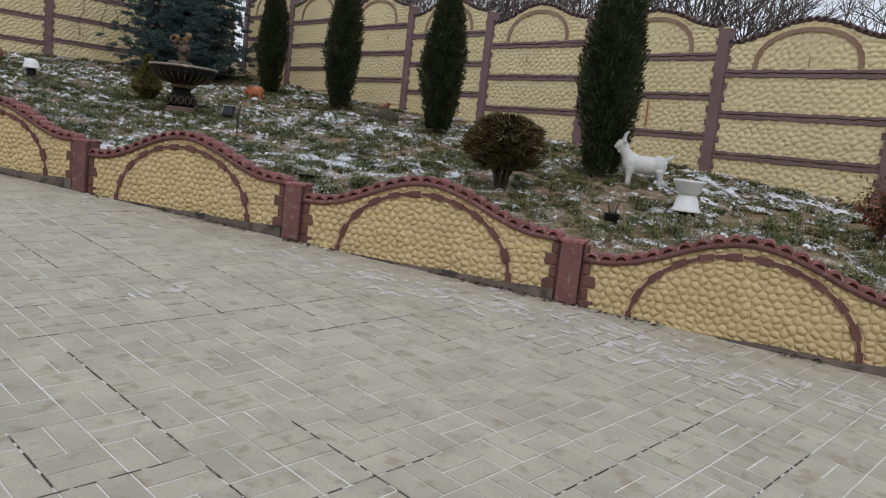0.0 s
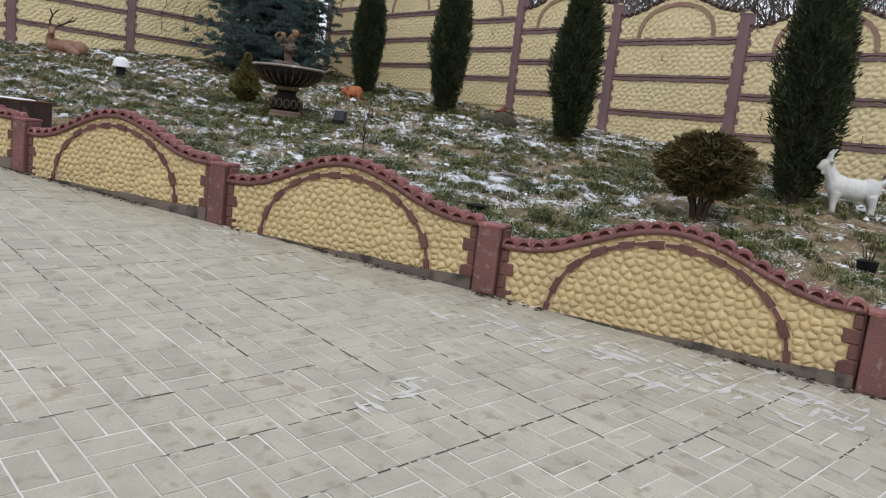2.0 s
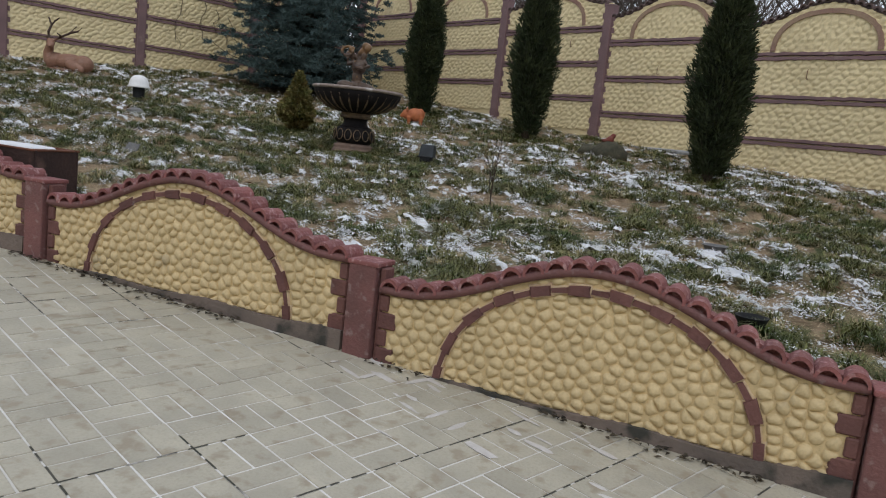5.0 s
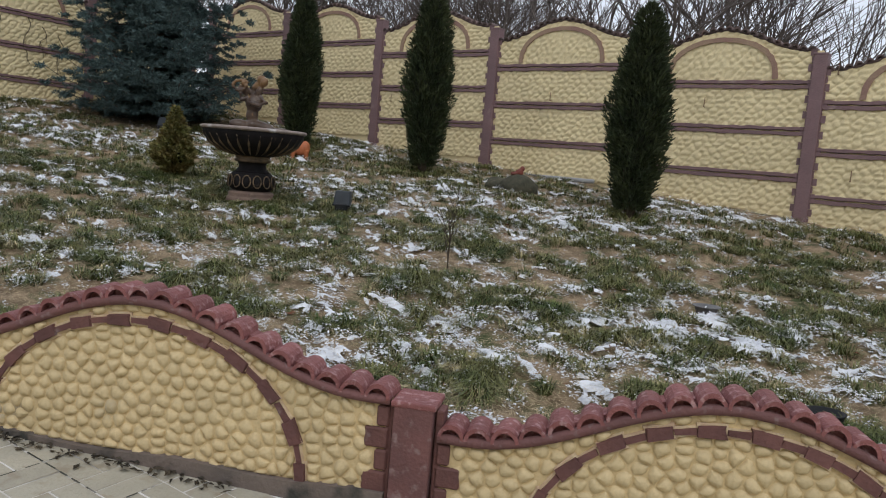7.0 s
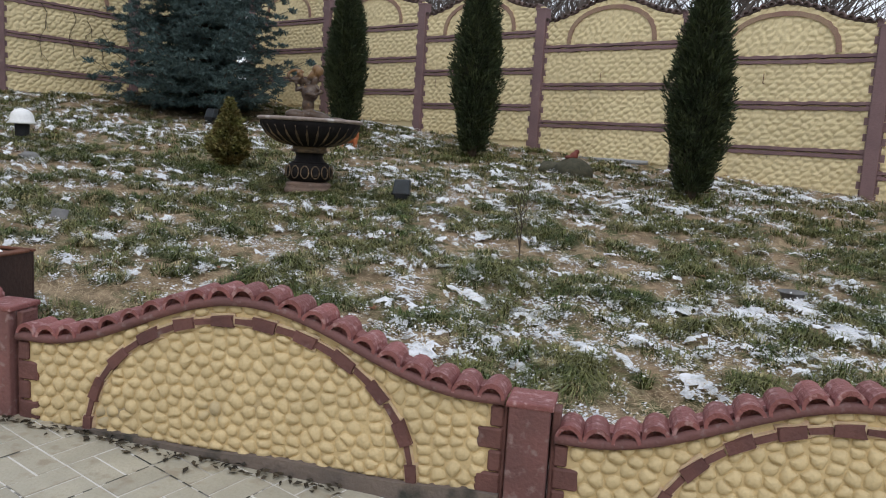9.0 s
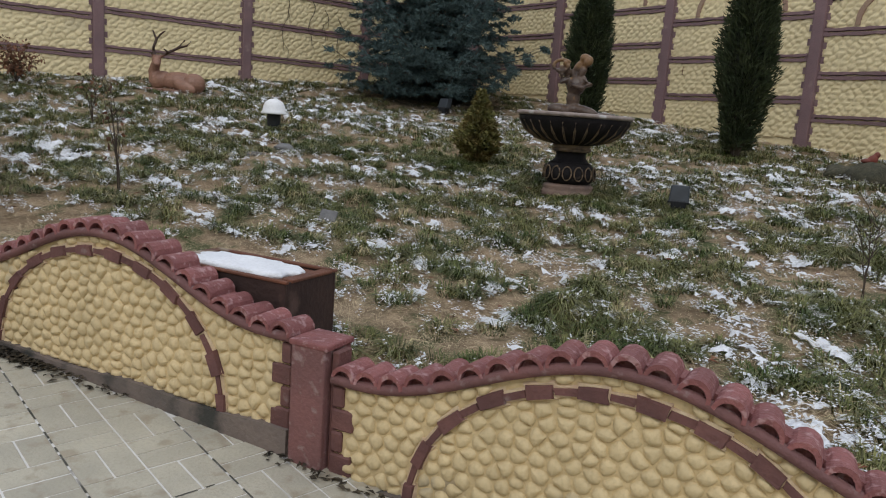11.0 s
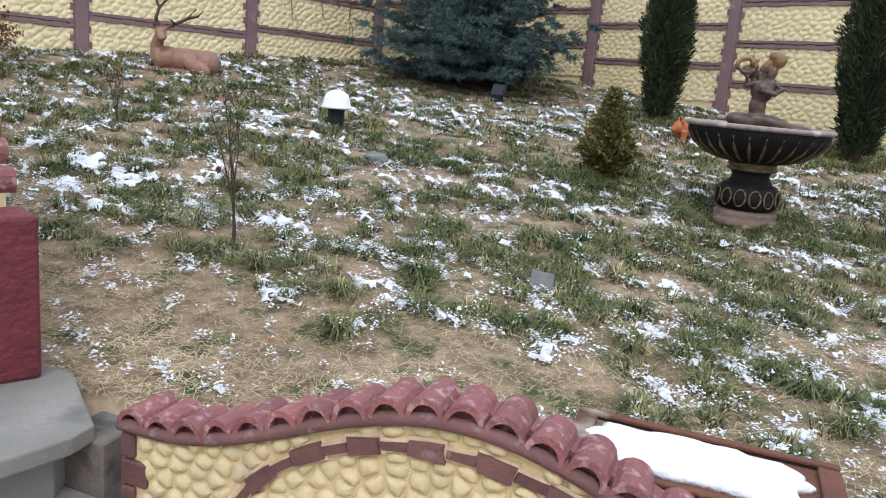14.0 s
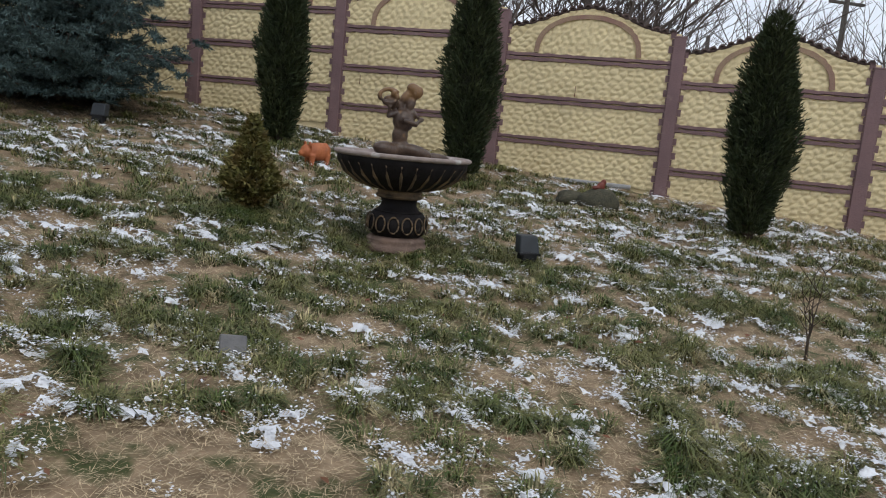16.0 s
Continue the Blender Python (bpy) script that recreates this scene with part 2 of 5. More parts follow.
def box_bm(x0, x1, y0, y1, z0, z1, bevel=0.004, seg=1):
    bm = bmesh.new()
    bmesh.ops.create_cube(bm, size=1.0)
    for v in bm.verts:
        v.co = Vector((x0 + (v.co.x + 0.5) * (x1 - x0), y0 + (v.co.y + 0.5) * (y1 - y0), z0 + (v.co.z + 0.5) * (z1 - z0)))
    if bevel:
        bmesh.ops.bevel(bm, geom=bm.edges[:], offset=bevel, segments=seg, affect="EDGES", profile=0.5)
    return bm


def lathe_bm(profile, n=32, wob=None):
    """A turned shape from (radius, height) pairs; wob(angle, radius, height) may swell the radius."""
    bm = bmesh.new()
    rings = []
    for r, z in profile:
        ring = []
        for i in range(n):
            a = 2 * math.pi * i / n
            rr = wob(a, r, z) if wob else r
            ring.append(bm.verts.new((rr * math.cos(a), rr * math.sin(a), z)))
        rings.append(ring)
    for a, b in zip(rings, rings[1:]):
        for i in range(n):
            bm.faces.new((a[i], a[(i + 1) % n], b[(i + 1) % n], b[i]))
    bm.faces.new(rings[0][::-1])
    bm.faces.new(rings[-1])
    return bm


def tube(verts, faces, pts, radii, n=5):
    """Adds a tapering tube along pts to the lists."""
    base = len(verts)
    for k, (p, r) in enumerate(zip(pts, radii)):
        d = (Vector(pts[min(k + 1, len(pts) - 1)]) - Vector(pts[max(k - 1, 0)]))
        d = d.normalized() if d.length > 1e-6 else Vector((0, 0, 1))
        u = d.orthogonal().normalized()
        w = d.cross(u)
        for i in range(n):
            a = 2 * math.pi * i / n
            verts.append(Vector(p) + r * (math.cos(a) * u + math.sin(a) * w))
    for k in range(len(pts) - 1):
        for i in range(n):
            a, b = base + k * n + i, base + k * n + (i + 1) % n
            faces.append((a, b, b + n, a + n))
    faces.append(tuple(base + i for i in range(n))[::-1])
    faces.append(tuple(base + (len(pts) - 1) * n + i for i in range(n)))


def blobs(name, shapes, mat, parent=None, m=None, voxel=0.012, label="", tubes=()):
    """One sculpted body, melted together from ellipsoids (centre, radii, turn) and tapering tubes."""
    bm = bmesh.new()
    for c, r, *turn in shapes:
        rot = Euler([radians(a) for a in (turn[0] if turn else (0, 0, 0))]).to_matrix().to_4x4()
        bmesh.ops.create_uvsphere(bm, u_segments=14, v_segments=9, radius=1.0, matrix=Matrix.Translation(c) @ rot @ Matrix.Diagonal((*r, 1)))
    vs, fs = [], []
    for pts, radii in tubes:
        tube(vs, fs, pts, radii, 8)
    made = [bm.verts.new(v) for v in vs]
    for f in fs:
        bm.faces.new([made[i] for i in f])
    ob = part(name, bm, mat, parent, label, m, True)
    rem = ob.modifiers.new("melt", "REMESH")
    rem.mode, rem.voxel_size, rem.use_smooth_shade = "VOXEL", voxel, True
    sm = ob.modifiers.new("soften", "SMOOTH")
    sm.factor, sm.iterations = 0.5, 3
    return ob


# ---- the lie of the land ----
PITCH = 2.06


def pave_z(x, y):
    return 0.022 - 0.0468 * x + 0.052 * y


def lawn_z(x, y):
    dip = 0.045 * math.exp(-((x + 0.5) ** 2 + (y - 3.95) ** 2) / 1.7)
    return 0.189 - 0.0507 * x + 0.1257 * y + 0.0044 * x * x + 0.0013 * x * y - 0.0003 * y * y - dip - 0.009 * max(x - 3.5, 0) ** 2


def lawn_np(x, y):
    dip = 0.045 * np.exp(-((x + 0.5) ** 2 + (y - 3.95) ** 2) / 1.7)
    return 0.189 - 0.0507 * x + 0.1257 * y + 0.0044 * x * x + 0.0013 * x * y - 0.0003 * y * y - dip - 0.009 * np.clip(x - 3.5, 0, 9) ** 2


def lumps(x, y, scale, seed):
    """Smooth noise over the plan from sums of turned waves, about -1 to 1."""
    rng = np.random.RandomState(seed)
    out = np.zeros_like(x)
    for k in range(14):
        a, f, ph = rng.uniform(0, 2 * np.pi), scale * rng.uniform(0.55, 1.9), rng.uniform(0, 6.28)
        out += np.sin(f * (x * np.cos(a) + y * np.sin(a)) * 2 * np.pi + ph)
    return out / 3.6


# garden ground: one sheet out to the horizon beyond the wall
def sheet(name, xs, ys, zf, mat, label):
    X, Y = np.meshgrid(xs, ys)
    Z = zf(X, Y)
    v = np.stack([X.ravel(), Y.ravel(), Z.ravel()], 1)
    nx, ny = len(xs), len(ys)
    i = (np.arange(ny - 1)[:, None] * nx + np.arange(nx - 1)[None, :]).ravel()
    tris = np.concatenate([np.stack([i, i + 1, i + nx + 1], 1), np.stack([i, i + nx + 1, i + nx], 1)])
    me = mesh_np(name, v, tris, mat)
    me.polygons.foreach_set("use_smooth", [True] * len(me.polygons))
    return tagged(put(name, me), label, "ground", "", "structure")


def far(lo, hi, step, out):
    inner = list(np.arange(lo, hi + 1e-6, step))
    ext = [1.5, 4, 10, 25, 60, 150, 400, 1000, 2500]
    return np.array([lo - e for e in reversed(ext)] + inner + [hi + e for e in ext]) if out == 2 else np.array(inner + [hi + e for e in ext])


def garden_sheet(X, Y):
    xc, yc = np.clip(X, -12, 12), np.clip(Y, 0, 14)
    z = lawn_np(xc, yc)
    inside = (np.abs(X) < 12) & (Y < 13)
    return z + np.where(inside, 0.018 * lumps(X, Y, 1.3, 5) + 0.008 * lumps(X, Y, 4.5, 6), 0)


sheet("ground", far(-10, 10, 0.06, 2), far(0.06, 11.0, 0.06, 1), garden_sheet, SOIL, "worn winter lawn of soil and dry thatch")


# paving bed, with the pale joints between the blocks
def pave_sheet(X, Y):
    xc, yc = np.clip(X, -12, 14), np.clip(Y, -14, 1)
    return 0.022 - 0.0468 * xc + 0.052 * yc - 0.003


sheet("pavement_bed", far(-6, 12, 1.0, 2), -far(-0.06, 12, 1.0, 1)[::-1], pave_sheet, JOINT, "pale sanded bed under the paving blocks")

# ---- low wall of cast panels ----
HALF = 0.945


def cap_line(u):
    """Height of the bead along a panel, u from -HALF to HALF, above the panel's foot."""
    w = min(abs(u) / (HALF * 0.9), 1.0)
    return 0.358 + 0.23 * 0.5 * (1 + math.cos(math.pi * w))


ARC_W, ARC_H = 0.64, 0.515


def arc_point(s):
    """Centre line of the brick arch, s from 0 to 1, and its turn."""
    a = math.pi * (1 - s)
    return Vector((ARC_W * math.cos(a), 0, ARC_H * max(math.sin(a), 0) ** 0.95))


def clip_poly(poly, px, pz, nx, nz):
    out = []
    for i, a in enumerate(poly):
        b = poly[(i + 1) % len(poly)]
        da, db = (a[0] - px) * nx + (a[1] - pz) * nz, (b[0] - px) * nx + (b[1] - pz) * nz
        if da <= 0:
            out.append(a)
        if (da < 0 < db) or (db < 0 < da):
            k = da / (da - db)
            out.append((a[0] + k * (b[0] - a[0]), a[1] + k * (b[1] - a[1])))
    return out


def pebble_cells(rng, spacing, width, height_at, ghosts, gap, squash=1.0):
    """Packed stones: the cells between loosened, evenly spread points, shrunk by the joint."""
    pts = []
    row, z = 0, spacing * 0.45
    while z < 0.62:
        x = -width + (spacing * 0.5 if row % 2 else 0.15 * spacing)
        while x < width:
            pts.append((x + rng.uniform(-0.36, 0.36) * spacing, z + rng.uniform(-0.3, 0.3) * spacing))
            x += spacing * squash
        z += spacing * 0.86
        row += 1
    pts = [p for p in pts if p[1] < height_at(p[0]) - spacing * 0.33 and all((p[0] - g[0]) ** 2 + (p[1] - g[1]) ** 2 > (spacing * 0.5) ** 2 for g in ghosts)]
    for turn in (0, 1, 2):
        allp = pts + list(ghosts)
        cells = []
        for p in pts:
            near = sorted((q for q in allp if q is not p), key=lambda q: (q[0] - p[0]) ** 2 + (q[1] - p[1]) ** 2)[:12]
            r = spacing * 0.72
            poly = [(p[0] + r * math.cos(a), p[1] + r * math.sin(a)) for a in [k * math.pi / 4 for k in range(8)]]
            for q in near:
                dx, dz = q[0] - p[0], q[1] - p[1]
                d = math.hypot(dx, dz)
                poly = clip_poly(poly, (p[0] + q[0]) / 2 - dx / d * gap, (p[1] + q[1]) / 2 - dz / d * gap, dx / d, dz / d)
            poly = clip_poly(poly, -width, 0, -1, 0)
            poly = clip_poly(poly, width, 0, 1, 0)
            poly = clip_poly(poly, 0, 0.022, 0, -1)
            if len(poly) >= 3:
                cells.append(((sum(v[0] for v in poly) / len(poly), sum(v[1] for v in poly) / len(poly)), poly))
        if turn < 2:
            pts = [(0.35 * c[0] + 0.65 * p[0], 0.35 * c[1] + 0.65 * p[1]) for (c, _), p in zip(cells, pts)] if len(cells) == len(pts) else [c for c, _ in cells]
    return cells


def dome(p, poly, high):
    """A rounded stone over a cell, as vertices about its own centre and faces."""
    for _ in range(2):
        poly = [(a[0] * k + b[0] * (1 - k), a[1] * k + b[1] * (1 - k)) for a, b in zip(poly, poly[1:] + poly[:1]) for k in (0.75, 0.25)]
    n = len(poly)
    vs, fs = [], []
    for s, h in ((1.0, 0.0), (0.9, 0.42), (0.6, 0.86)):
        vs += [((x - p[0]) * s, -h * high, (z - p[1]) * s) for x, z in poly]
    vs.append((0, -high, 0))
    for k in range(2):
        for i in range(n):
            a, b = k * n + i, k * n + (i + 1) % n
            fs.append((a, b, b + n, a + n))
    for i in range(n):
        fs.append((2 * n + i, 2 * n + (i + 1) % n, 3 * n))
    return vs, fs


def bead_mesh(line, half, y, r, mat, n=40):
    vs, fs = [], []
    us = [-half + 2 * half * i / n for i in range(n + 1)]
    tube(vs, fs, [(u, y, line(u)) for u in us], [r] * (n + 1), 8)
    return mesh("bead", vs, fs, mat, True)


def slab_mesh(name, line, half, y0, y1, z0, mat, n=48):
    """A panel with a waved top."""
    vs, fs = [], []
    for i in range(n + 1):
        u = -half + 2 * half * i / n
        for y in (y0, y1):
            vs += [(u, y, z0), (u, y, line(u))]
    for i in range(n):
        a, b = 4 * i, 4 * i + 4
        fs += [(a, b, b + 1, a + 1), (a + 3, b + 3, b + 2, a + 2), (a + 1, b + 1, b + 3, a + 3), (a, a + 2, b + 2, b)]
    fs += [(0, 1, 3, 2), (4 * n, 4 * n + 2, 4 * n + 3, 4 * n + 1)]
    return mesh(name, vs, fs, mat)


def roll_tile(length, rad, thick, mat, name="coping_tile"):
    """A half-round roll tile lying across the wall, open and hollow at its front."""
    vs, fs = [], []
    n = 8
    for y in (0.0, length):
        sag = 0.006 if y == 0 else 0
        for r, lift in ((rad, 0.0), (rad - thick, -0.004)):
            for i in range(n + 1):
                a = math.pi * i / n
                vs.append((-r * math.cos(a), y, r * 1.08 * math.sin(a) + lift - sag))
    m1 = n + 1
    for i in range(n):
        fs.append((i, i + 2 * m1, i + 1 + 2 * m1, i + 1))
        fs.append((m1 + i, m1 + i + 1, m1 + i + 1 + 2 * m1, m1 + i + 2 * m1))
        fs.append((i, i + 1, m1 + i + 1, m1 + i))
        fs.append((2 * m1 + i, 3 * m1 + i, 3 * m1 + i + 1, 2 * m1 + i + 1))
    b = len(vs)
    vs += [(-(rad - thick) * math.cos(math.pi * i / n), 0.03, (rad - thick) * 1.08 * math.sin(math.pi * i / n) - 0.004) for i in range(n + 1)]
    fs.append(tuple(b + i for i in range(n + 1)))
    return mesh(name, vs, fs, mat, False)


def brick_mesh(l, h, d, rng, mat, name="arch_brick"):
    vs = [(sx * l / 2 * rng.uniform(0.82, 1.1), y, sz * h / 2 * rng.uniform(0.72, 1.22)) for y in (0, -d) for sx, sz in ((-1, -1), (1, -1), (1, 1), (-1, 1))]
    vs[4:] = [(x * 0.9, y, z * 0.84) for x, y, z in vs[4:]]
    return mesh(name, vs, [(4, 5, 6, 7), (0, 1, 5, 4), (1, 2, 6, 5), (2, 3, 7, 6), (3, 0, 4, 7)], mat)


rng = random.Random(11)
low_panel = thing("low_wall_panel", pose(0, 0, 0), "yellow pebbled concrete wall panel with red arch and scalloped coping", "wall panel", "low wall panels")
put("panel_slab", slab_mesh("panel_slab", cap_line, HALF, -0.0165, 0.05, 0.0, YELLOW_BED), low_panel)
put("bead", bead_mesh(cap_line, HALF, -0.028, 0.018, POSTRED), low_panel)
put("foot_strip", slab_mesh("foot_strip", lambda u: 0.028 + 0.008 * math.sin(9 * u), HALF, -0.045, 0.05, -0.09, PLINTH, 16), low_panel, None, "dirty grey concrete foot")
top_slab = slab_mesh("coping_bed", lambda u: cap_line(u) + 0.024, HALF, 0.016, 0.095, 0.0, RED_TILE)
for v in top_slab.vertices:
    if v.co.z < 0.01:
        v.co.z = cap_line(v.co.x) + 0.004
put("coping_bed", top_slab, low_panel)
tile_shapes = [roll_tile(0.135, 0.0455 * rng.uniform(0.96, 1.04), 0.011, RED_TILE) for _ in range(4)]
tiles = 21
for i in range(tiles):
    u = -HALF + (i + 0.5) * 2 * HALF / tiles
    slope = math.atan2(cap_line(u + 0.02) - cap_line(u - 0.02), 0.04)
    put("coping_tile", tile_shapes[i % 4], low_panel, pose(u, -0.042 + rng.uniform(-0.004, 0.004), cap_line(u) + 0.012, rng.uniform(-5, -1), -math.degrees(slope) * 0.9, rng.uniform(-3, 3)))
bricks = 23
cum = [arc_point(i / 400) for i in range(401)]
run = [0.0]
for a, b in zip(cum, cum[1:]):
    run.append(run[-1] + (b - a).length)
ghosts = []
for i in range(bricks):
    want = (i + 0.5) / bricks * run[-1]
    k = min(range(401), key=lambda j: abs(run[j] - want))
    p, d = cum[k], cum[min(k + 2, 400)] - cum[max(k - 2, 0)]
    wide = i % 2 == 0
    if p.z > 0.02:
        turn_b = -math.degrees(math.atan2(d.z, d.x))
        put("brick_edge", brick_mesh(0.106, 0.056 if wide else 0.036, 0.013, rng, MORTAR, "brick_edge"), low_panel, pose(p.x, -0.0135, p.z, 0, turn_b, 0), "chipped pale edge")
        put("arch_brick", brick_mesh(0.093 if wide else 0.084, 0.044 if wide else 0.025, 0.024 if wide else 0.018, rng, RED), low_panel, pose(p.x, -0.014, p.z, 0, turn_b, 0))
for j in range(0, 401, 5):
    ghosts.append((cum[j].x, cum[j].z))
for j in range(9):
    z = 0.03 + j * 0.05
    for sgn in (-1, 1):
        ghosts.append((sgn * (HALF - 0.03), z))
for i in range(60):
    u = -HALF + 2 * HALF * i / 59
    ghosts.append((u, cap_line(u) + 0.012))
for sgn in (-1, 1):
    for j in range(4):
        wide = 0.085 if j % 2 == 0 else 0.045
        bm = box_bm(sgn * HALF - (0 if sgn < 0 else wide), sgn * HALF + (wide if sgn < 0 else 0), -0.03, -0.008, 0.03 + j * 0.078, 0.03 + (j + 1) * 0.078 - 0.006, 0.006)
        part("edge_brick", bm, RED, low_panel)
for p, poly in pebble_cells(random.Random(4), 0.048, HALF - 0.05, cap_line, ghosts, 0.0008, 1.25):
    vs, fs = dome(p, poly, rng.uniform(0.015, 0.024))
    put("pebble", mesh("pebble", vs, fs, YELLOW, True), low_panel, pose(p[0], -0.011, p[1]))


def panel_pose(k):
    return pose((k + 0.5) * PITCH, 0.0, -0.018 - 0.105 * k)


for k in range(0, 5):
    copy_thing(low_panel, panel_pose(k))
low_panel.matrix_basis = panel_pose(-1)

low_post = thing("low_wall_post", pose(0, 0, 0), "oxide red concrete post with worn grey patches", "wall post", "low wall posts")
bm = box_bm(-0.068, 0.068, -0.055, 0.10, -0.12, 0.415, 0.007, 2)
part("shaft", bm, POSTRED, low_post)
part("cap", box_bm(-0.078, 0.078, -0.058, 0.104, 0.403, 0.425, 0.006, 2), RED_TILE, low_post, "worn pinkish post top")
for sgn in (-1, 1):
    part("groove_rib", box_bm(sgn * 0.086 - 0.013, sgn * 0.086 + 0.013, -0.02, 0.06, -0.1, 0.40, 0.004), RED, low_post)
for k in range(1, 6):
    copy_thing(low_post, pose(k * PITCH, 0, 0.03 - 0.105 * k))
low_post.matrix_basis = pose(0, 0, 0.03)

# ---- tall fence ----
ROWS = ((-0.40, "u"), (-0.89, "m"), (-1.38, "l"))


def tall_line(u):
    w = min(abs(u) / (HALF * 0.95), 1.0)
    return -0.05 + 0.235 * 0.5 * (1 + math.cos(math.pi * w))


def relief(name, half, z0, z1f, seed, mat, nx=116, nz=25):
    """A board of cast stones: rounded cells in a running field."""
    r = np.random.RandomState(seed)
    top = z1f if callable(z1f) else (lambda u: z1f)
    pts = []
    row, z = 0, z0 - 0.02
    zmax = max(top(0), top(half)) + 0.05
    while z < zmax:
        for x in np.arange(-half - 0.1, half + 0.1, 0.106):
            pts.append((x + (0.05 if row % 2 else 0) + r.uniform(-0.036, 0.036), z + r.uniform(-0.02, 0.02)))
        z += 0.056
        row += 1
    P_ = np.array(pts)
    U, K = np.meshgrid(np.linspace(-half, half, nx), np.linspace(0, 1, nz))
    T = np.vectorize(top)(U)
    Z = z0 + K * (T - z0)
    flat = np.stack([U.ravel() / 1.35, Z.ravel()], 1)
    Q = P_.copy()
    Q[:, 0] /= 1.35
    hgt = np.zeros(len(flat))
    for s in range(0, len(flat), 2000):
        d = np.sqrt(((flat[s:s + 2000, None, :] - Q[None, :, :]) ** 2).sum(2))
        d.sort(axis=1)
        hgt[s:s + 2000] = np.clip((d[:, 1] - d[:, 0]) / 0.024, 0, 1) ** 0.7
    v = np.stack([U.ravel(), -0.024 * hgt, Z.ravel()], 1)
    i = (np.arange(nz - 1)[:, None] * nx + np.arange(nx - 1)[None, :]).ravel()
    tris = np.concatenate([np.stack([i, i + 1, i + nx + 1], 1), np.stack([i, i + nx + 1, i + nx], 1)])
    me = mesh_np(name, v, tris, mat)
    me.polygons.foreach_set("use_smooth", [True] * len(me.polygons))
    return me


def rail_mesh(seed):
    """Two rough lips with a dark gap between them."""
    r = random.Random(seed)
    vs, fs = [], []
    for lo, hi, dep in ((-0.052, -0.006, 0.034), (0.004, 0.046, 0.03)):
        n = 26
        b = len(vs)
        for i in range(n + 1):
            u = -HALF + 2 * HALF * i / n
            jl, jh = r.uniform(-0.006, 0.006), r.uniform(-0.006, 0.006)
            vs += [(u, 0.0, lo + jl), (u, -dep, lo + jl + 0.006), (u, -dep, hi + (jh if lo > 0 else 0) - 0.004), (u, 0.0, hi + (jh if lo > 0 else 0))]
        for i in range(n):
            a, c = b + 4 * i, b + 4 * i + 4
            for j in range(3):
                fs.append((a + j, c + j, c + j + 1, a + j + 1))
        fs += [(b, b + 1, b + 2, b + 3), (b + 4 * n + 3, b + 4 * n + 2, b + 4 * n + 1, b + 4 * n)]
    return mesh("rail", vs, fs, PURPLE)


bay = thing("fence_bay", pose(0, 0, 0), "pale yellow cast-stone fence bay with mauve rails and arched top", "fence", "fence bays")
put("top_board", relief("top_board", HALF, -0.36, tall_line, 21, YELLOW_FAR), bay)
for z, nm in ROWS:
    put("rail", rail_mesh(int(-z * 100)), bay, pose(0, -0.002, z))
    put("board", relief("board", HALF, max(z - 0.45, -2.1), z - 0.04, int(-z * 100) + 3, YELLOW_FAR), bay)
put("backing", slab_mesh("backing", lambda u: tall_line(u) + 0.002, 1.0, 0.002, 0.05, -2.2, YELLOW_FAR, 30), bay)
put("bead", bead_mesh(tall_line, HALF, -0.012, 0.014, BROWN_TILE), bay)
far_tiles = [roll_tile(0.13, 0.04 * rng.uniform(0.92, 1.08), 0.012, BROWN_TILE) for _ in range(4)]
for i in range(22):
    u = -HALF + (i + 0.5) * 2 * HALF / 22
    sl = math.atan2(tall_line(u + 0.02) - tall_line(u - 0.02), 0.04)
    put("coping_tile", far_tiles[i % 4], bay, pose(u, -0.045, tall_line(u) + 0.012, -3, -math.degrees(sl) * 0.9, rng.uniform(-4, 4)))
vs, fs = [], []
for i in range(33):
    s = i / 32
    a = math.pi * (1 - s)
    c = Vector((0.60 * math.cos(a), 0, -0.345 + 0.455 * max(math.sin(a), 0) ** 0.8))
    q = Vector((0.545 * math.cos(a), 0, -0.345 + 0.405 * max(math.sin(a), 0) ** 0.8))
    j = rng.uniform(-0.006, 0.006)
    vs += [(c.x + j, -0.008, c.z + j), (c.x + j, -0.034, c.z + j), (q.x, -0.034, q.z), (q.x, -0.008, q.z)]
for i in range(32):
    a, c = 4 * i, 4 * i + 4
    fs += [(a + k, c + k, c + k + 1, a + k + 1) for k in range(3)]
put("arch_band", mesh("arch_band", vs, fs, surf("faded_arch_band", (0.27, 0.16, 0.13), (0.34, 0.24, 0.16), 4, 0.8, 0.4, 60)), bay, None, "faded mauve arch band")
for sgn in (-1, 1):
    vs, fs = [], []
    for j in range(26):
        z = -0.34 - 1.8 + j * 0.0815
        w = (0.06 if j % 2 else 0.032) + rng.uniform(-0.006, 0.006)
        x0, x1 = (HALF - w, HALF) if sgn > 0 else (-HALF, -HALF + w)
        b = len(vs)
        vs += [(x, y, zz) for y in (-0.004, -0.026) for x, zz in ((x0, z), (x1, z), (x1, z + 0.076), (x0, z + 0.076))]
        fs += [(b + 4, b + 5, b + 6, b + 7), (b, b + 1, b + 5, b + 4), (b + 1, b + 2, b + 6, b + 5), (b + 2, b + 3, b + 7, b + 6), (b + 3, b, b + 4, b + 7)]
    put("toothed_edge", mesh("toothed_edge", vs, fs, PURPLE), bay)

fence_post = thing("fence_post", pose(0, 0, 0), "mauve painted concrete fence post", "fence post", "fence posts")
part("shaft", box_bm(-0.068, 0.068, -0.06, 0.08, -2.3, 0.0, 0.008, 2), PURPLE, fence_post)
part("post_top", box_bm(-0.072, 0.072, -0.064, 0.084, -0.016, 0.006, 0.006, 2), PURPLE, fence_post)

